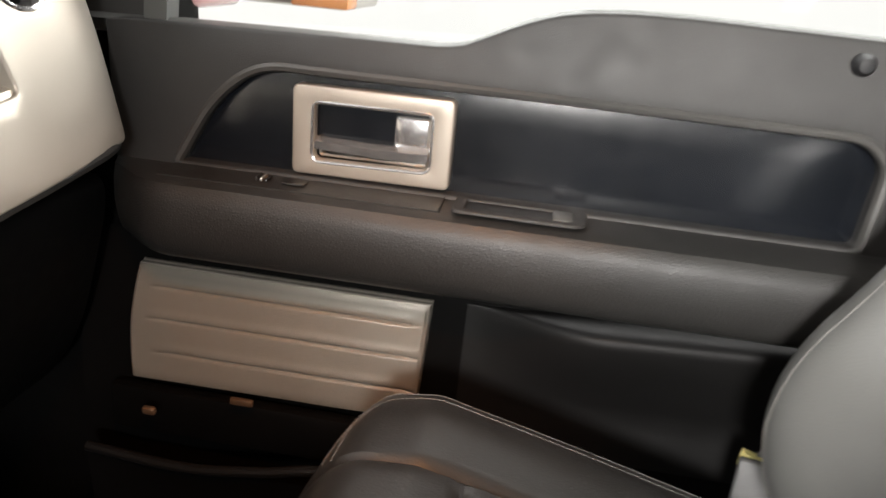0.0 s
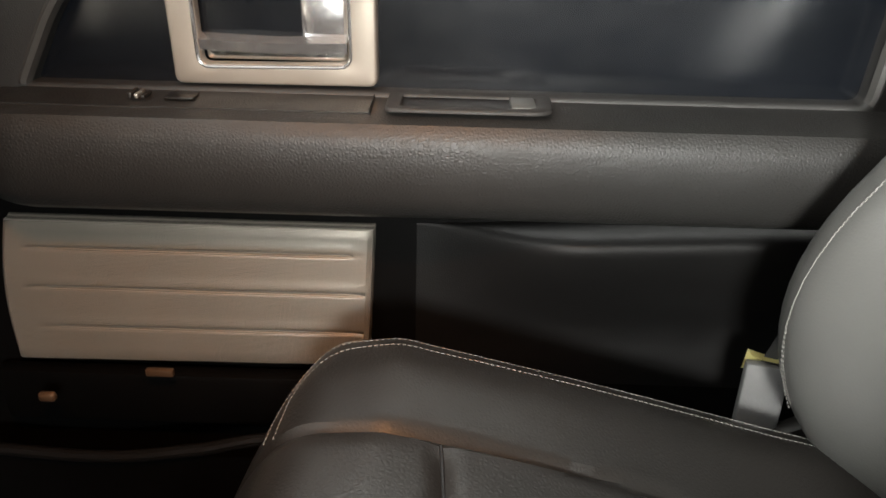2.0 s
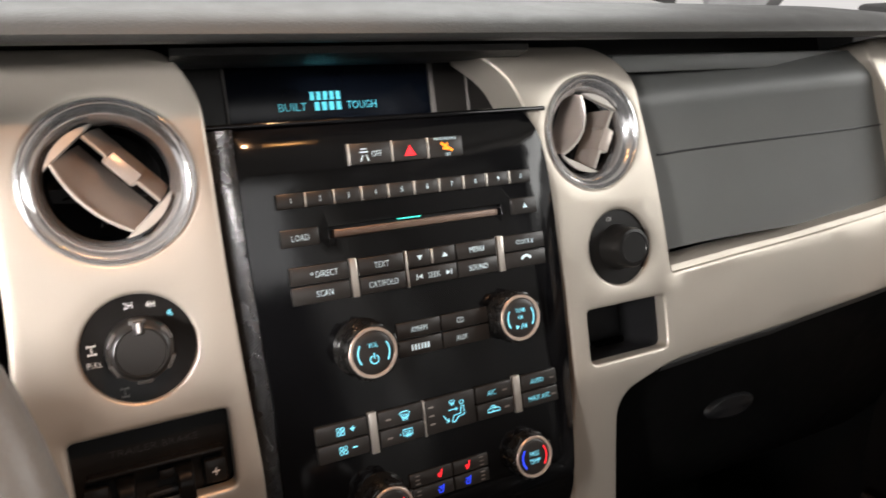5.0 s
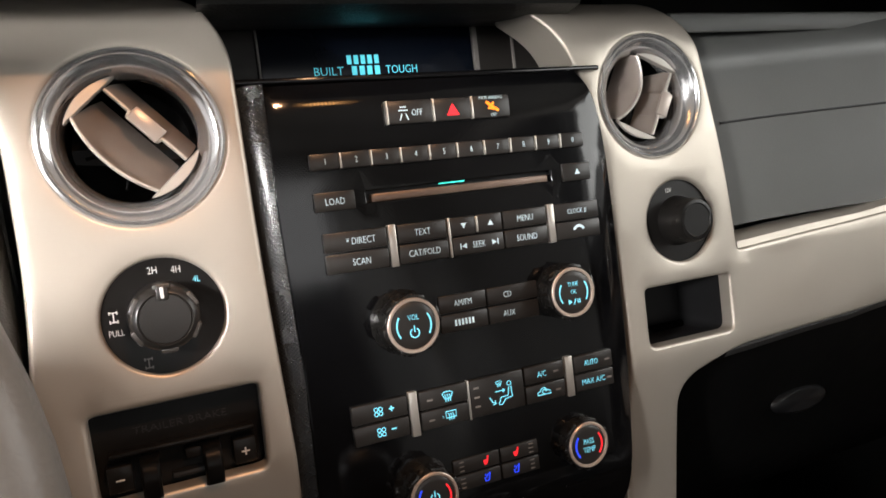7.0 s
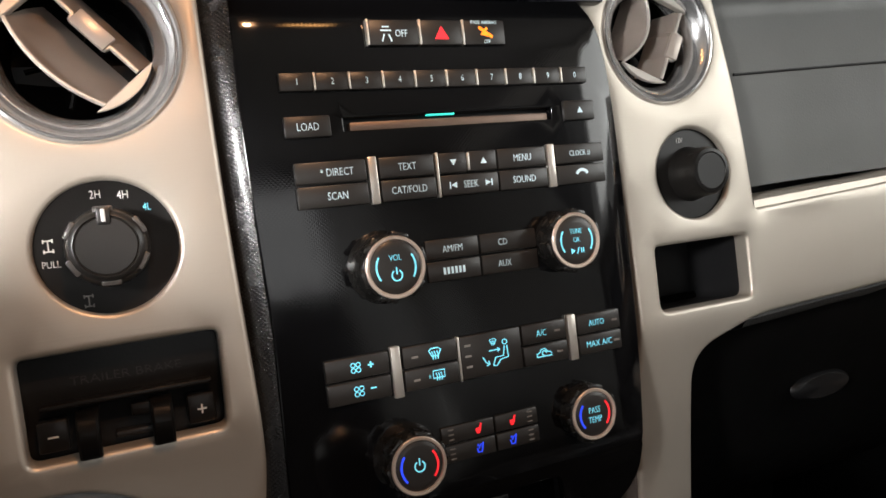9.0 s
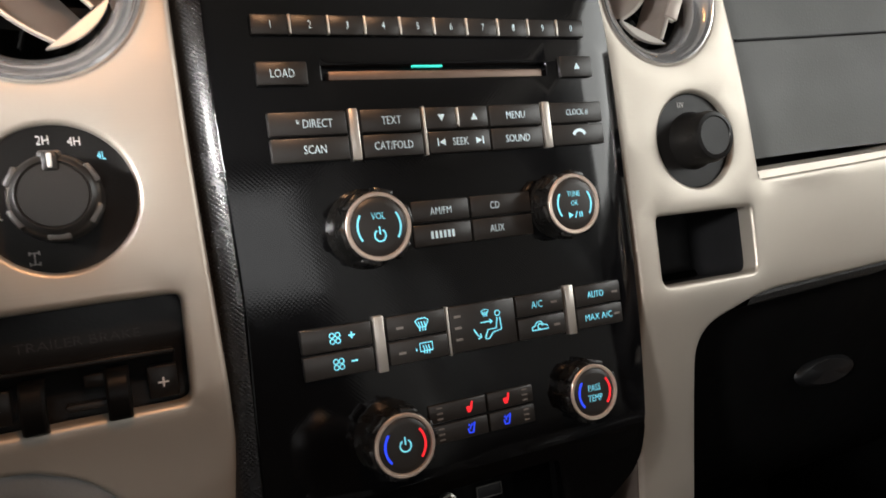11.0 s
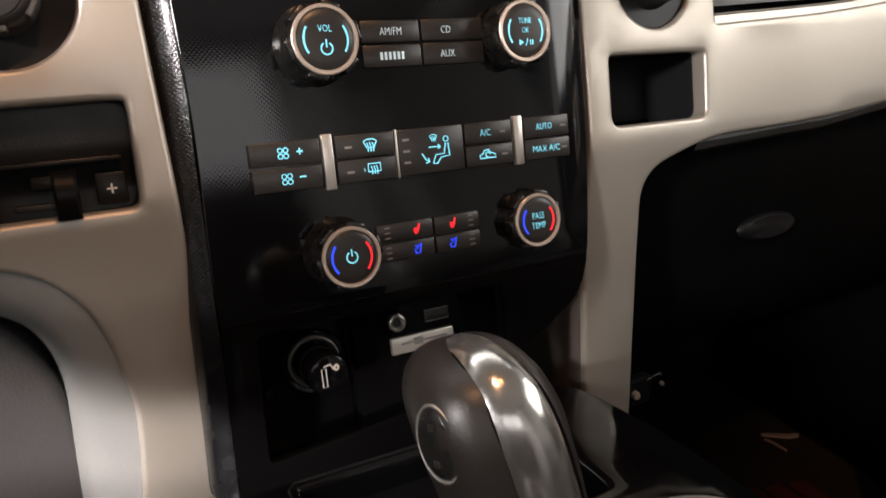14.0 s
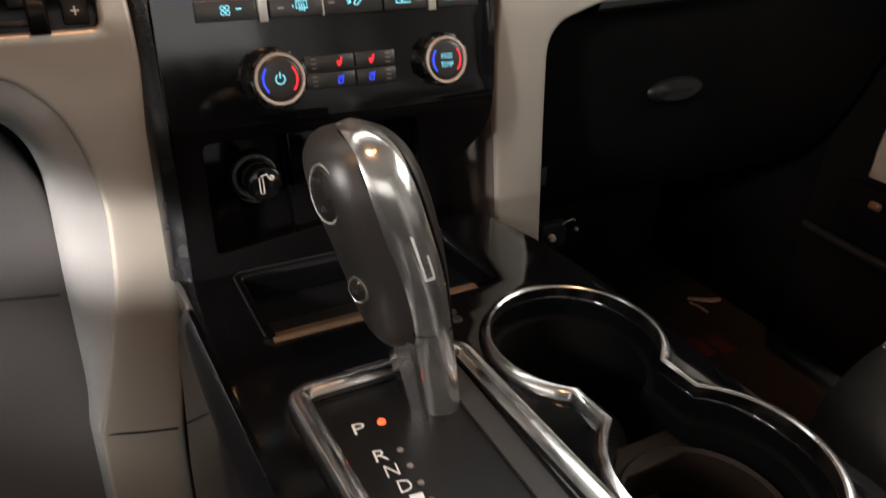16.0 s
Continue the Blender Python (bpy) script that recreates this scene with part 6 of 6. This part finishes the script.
part("lower_insert", loft(insert_rows), INSERT_SHADED, door, "soft lower insert below the armrest")


def grille_h(a, z):
    h = 0.022 + (0.446 - z) * 0.16
    if 0.006 < a < 0.294:
        for zz in (0.421, 0.384, 0.346):
            h -= 0.0030 * math.exp(-((z - zz) / 0.0016) ** 2) - 0.0012 * math.exp(-((z - zz - 0.006) / 0.0045) ** 2)
    return h


zs = sorted(set([0.3115, 0.3135, 0.318] + list(np.linspace(0.325, 0.436, 40)) + [zz + d for zz in (0.421, 0.384, 0.346) for d in (-0.004, -0.0026, -0.0016, -0.0008, 0, 0.0008, 0.0016, 0.0026, 0.004)] + [0.440, 0.4445, 0.4465]))
us = [0.0, 0.0016, 0.005, 0.014, 0.018, 0.024] + list(np.linspace(0.035, 0.295, 20)) + [0.306, 0.312, 0.316, 0.328, 0.3325, 0.334]
skin = []
for z in zs:
    row = []
    for u in us:
        a = u - 0.0205 - 0.006 * (0.446 - z) / 0.13 - 0.0075 * math.sin(math.pi * min(1, max(0, (z - 0.31) / 0.137))) * (1 - smooth(0, 0.10, u))
        rim = min(u, 0.334 - u, z - 0.3115, 0.4465 - z)
        row.append((a, z + 0.004 * (1 - u / 0.334) * (z - 0.446) / 0.135, grille_h(a, z) - 0.014 * max(0.0, 1 - rim / 0.0035) ** 2.5))
    skin.append(row)
part("speaker_panel", loft(skin), GRILLE, door, "champagne ribbed speaker panel")
part("map_pocket", boxes((-0.05, 0.36, 0.24, 0.300, 0.030, 0.050), r=0.006), SHADED_BLACK, door, "map pocket under the speaker panel, darkened for shade")
part("pocket_clip", boxes((0.006, 0.022, 0.287, 0.297, 0.072, 0.080), r=0.004, seg=3), COPPER_GLINT, door, "small brown clip inside the pocket")
part("pocket_clip", boxes((0.104, 0.130, 0.310, 0.318, 0.060, 0.066), r=0.002), COPPER_GLINT, door, "small brown clip inside the pocket")
part("pocket_lip", sweep(spline([(-0.06, 0.236, 0.085), (0.06, 0.234, 0.09), (0.15, 0.246, 0.09), (0.26, 0.262, 0.085), (0.60, 0.266, 0.08)], 8), round_section(0.006, 10)), INSERT_SHADED, door, "rolled pocket lip")
part("pocket_front", loft([[(a, 0.236, 0.088) for a in np.linspace(-0.06, 0.7, 12)], [(a, 0.06, 0.075) for a in np.linspace(-0.06, 0.7, 12)]]), SHADED_BLACK, door, "map pocket front darkened for shade")

# handle
HO = rounded([(0.158, 0.660, 0.004), (0.316, 0.661, 0.004), (0.316, 0.5755, 0.004), (0.158, 0.5745, 0.004)], 3)
HI = rounded([(0.176, 0.647, 0.008), (0.298, 0.648, 0.008), (0.298, 0.588, 0.010), (0.176, 0.586, 0.010)], 4)
hp = part("handle_plate", panel(HO, [HI], lambda a, z: 0.020, 0.02, 0.0025, 0.016, hole_depth=0.010), BEIGE, door, "champagne handle surround")
part("handle_cup", merge(loft([[(a, z, 0.012) for a, z in HI + HI[:1]], [(a, z, -0.020) for a, z in HI + HI[:1]]]), panel(HI, (), lambda a, z: -0.019, 0.03, 0.0005, 0.001)), NAVY, hp, "dark handle recess")
part("cup_edge", sweep([(a, z, 0.0195) for a, z in HI], round_section(0.0016, 8), True), CHROME, hp, "fine chrome edge")
hl = part("door_handle", merge(sweep([(0.179, 0.6045, 0.012), (0.240, 0.6035, 0.016), (0.295, 0.6045, 0.014)], [(-0.004, -0.010), (0.004, -0.009), (0.007, 0.0), (0.005, 0.007), (-0.003, 0.008), (-0.007, 0.0)]),
                               boxes((0.258, 0.296, 0.604, 0.642, 0.000, 0.012), r=0.005, seg=3)), CHROME, door, "chrome pull handle")
part("door_handle_base", boxes((0.179, 0.296, 0.5885, 0.6035, -0.012, 0.011), r=0.005, seg=3), SOFT_CHROME, hl, "broad lower half of the handle")

# pull cup and switch plate on the armrest
plate_rows = [[(a, 0.5668 - 0.0000 * a + dz, 0.012) for a in (0.03, 0.12, 0.22, 0.3155)] for dz in (-0.002, 0.0012)] + [[(a, 0.5633 + dz, 0.060) for a in (0.03, 0.12, 0.22, 0.3155)] for dz in (0.0012, -0.002)]
part("switch_plate", loft(plate_rows), GRAIN_WARM, door, "flush smooth switch plate")
for k in range(3):
    part("window_switch", boxes((0.128 + 0.005 * k, 0.131 + 0.005 * k, 0.567, 0.5720 - 0.001 * k, 0.034, 0.050), r=0.001), SATIN if k == 1 else BUTTON, door, "small window switch")
part("lock_switch", boxes((0.155, 0.178, 0.5665, 0.5685, 0.032, 0.048), r=0.001), BUTTON, door)
cupo = rounded([(0.330, -0.006, 0.006), (0.456, -0.006, 0.010), (0.454, 0.040, 0.014), (0.330, 0.040, 0.006)], 4)
bm = panel(cupo, [rounded([(0.338, 0.000, 0.004), (0.447, 0.000, 0.008), (0.443, 0.034, 0.010), (0.338, 0.034, 0.004)], 4)], lambda a, o: 0.0, 0.02, 0.002, 0.003, hole_depth=0.002)
bmesh.ops.transform(bm, matrix=Matrix.Translation((0, 0.570, 0.024)) @ Matrix(((1, 0, 0, 0), (0, 0, 1, 0), (0, 1, 0, 0), (0, 0, 0, 1))), verts=bm.verts)
part("pull_cup_rim", bm, GRAIN, door, "raised rim of the pull cup")
part("plate_joint", boxes((0.3158, 0.3168, 0.5630, 0.5688, 0.010, 0.062)), BLACK, door, "fine joint at the end of the switch plate")
part("pull_cup", boxes((0.338, 0.446, 0.5655, 0.5672, 0.024, 0.058)), BLACK, door, "dark pull cup")
part("pull_cup_end", boxes((0.424, 0.444, 0.566, 0.5705, 0.026, 0.056), r=0.003), PAD, door, "rounded inner end of the cup")
part("lock_knob", lathe([(0.010, -0.02), (0.010, 0.012), (0.006, 0.018), (0, 0.019)], 20, (0.668, 0.735, 0.012)), BLACK, door, "black lock knob") 
part("window_glass", loft([[(-0.06, sill(-0.06), -0.012), (0.94, 0.75, -0.012)], [(0.30, 1.17, -0.012), (0.94, 1.17, -0.012)]]), GLASS, door).visible_shadow = False
# mirror sail and window frame
part("window_frame", sweep([(0.012, 0.705, 0.004), (0.016, 0.78, 0.0), (0.05, 0.90, -0.004), (0.30, 1.16, -0.01)], [(-0.012, -0.012), (0.012, -0.012), (0.012, 0.012), (-0.012, 0.012)], up=Vector((0, 0, 1))), PAD, door, "pale window frame")
for k in range(9):
    part("vent_slot", boxes((0.009, 0.015, 0.735 + 0.011 * k, 0.742 + 0.011 * k, 0.0155, 0.0172)), BLACK, door)
part("sail", boxes((-0.22, 0.004, 0.69, 0.86, -0.03, 0.010), r=0.006), GRAIN, door, "dark mirror sail trim")

mirror = thing("side_mirror", "white and red-trimmed door mirror with an amber marker", "mirror", Matrix.Translation((0.98, 0.0, 0.735)))
part("housing", boxes((-0.06, 0.11, -0.150, 0.06, 0.014, 0.28), r=0.014, seg=4), WHITE_PAINT, mirror, "white mirror housing")
part("joint", boxes((-0.058, 0.105, -0.148, 0.055, 0.009, 0.0145), r=0.001), GRAIN, mirror, "dark joint below the housing")
part("lower_trim", boxes((-0.060, 0.105, -0.150, 0.045, -0.014, 0.010), r=0.008, seg=3), SATIN, mirror, "grey lower trim")
part("marker", boxes((-0.063, -0.020, -0.153, -0.080, -0.013, 0.009), r=0.004, seg=2), AMBER_LENS, mirror, "amber marker lens")
part("arm", boxes((-0.20, -0.065, -0.030, 0.07, -0.02, 0.12), r=0.02, seg=3), RED_PAINT, mirror, "pale red mount")

# ---------------- footwell clutter ----------------
mat_thing = thing("floor_mat", "dark floor mat with a worn dark red print", "floor mat")
part("mat", panel(rounded([(0.22, -0.20, 0.03), (0.66, -0.20, 0.03), (0.665, 0.19, 0.05), (0.24, 0.28, 0.05)]), (), lambda x, y: 0.012, 0.05, 0.004, 0.01), CARPET, mat_thing)
for k in range(5):
    part("print", boxes((0.47 + 0.035 * k, 0.497 + 0.035 * k, 0.120 - 0.008 * k, 0.165 - 0.008 * k, 0.0125, 0.0145)), RED_CLOTH, mat_thing, "dark red plain mark")
strap = thing("metal_strip", "thin brass-coloured metal strip lying on the footwell floor", "metal strip", Matrix.Translation((0.705, 0.222, 0.0)) @ pose(0, 0, 0, 0, 0, -38))
part("strip", loft([[(x, -w, 0.001 + dz), (x, w, 0.001 + dz), (x, w * 0.7, 0.004 + dz), (x, -w * 0.7, 0.004 + dz), (x, -w, 0.001 + dz)] for x, w, dz in ((-0.026, 0.0015, 0.0), (-0.020, 0.004, 0.001), (0.012, 0.0055, 0.003), (0.022, 0.005, 0.006), (0.026, 0.003, 0.007))], True), RING, strap)
part("stem", sweep([(-0.024, -0.012, 0.003), (-0.012, -0.022, 0.004), (0.002, -0.036, 0.003)], round_section(0.0022, 8)), RING, strap)
wire = thing("loose_wire", "thin pale bent wire lying on the footwell carpet", "wire", Matrix.Translation((0.755, 0.170, 0.0)))
part("strand", sweep(spline([(-0.004, 0.032, 0.012), (0.006, 0.014, 0.020), (0.014, -0.008, 0.016), (0.024, -0.030, 0.010)], 5), round_section(0.0016, 8)), GREY_INK, wire)
bolt = thing("trim_fastener", "small shiny fastener under the dashboard trim", "fastener", Matrix.Translation((0.232, 0.052, 0.312)))
part("stud", lathe([(0.004, 0.0), (0.0034, 0.004), (0, 0.005)], 16, m=pose(0, 0, 0, 90)), RING, bolt)
part("bracket", boxes((-0.012, 0.020, 0.0, 0.012, -0.014, 0.014), r=0.003), SATIN_BLACK, bolt)
part("clip", sweep(spline([(0.010, -0.003, 0.014), (0.014, -0.006, 0.019), (0.021, -0.006, 0.020), (0.025, -0.003, 0.016)], 4), round_section(0.0011, 8)), SOFT_CHROME, bolt, "small bent metal clip")
part("pin", lathe([(0.0020, 0.0), (0.0019, 0.003), (0, 0.004)], 12, m=Matrix.Translation((0.030, 0.0, 0.004)) @ pose(0, 0, 0, 90)), RING, bolt)
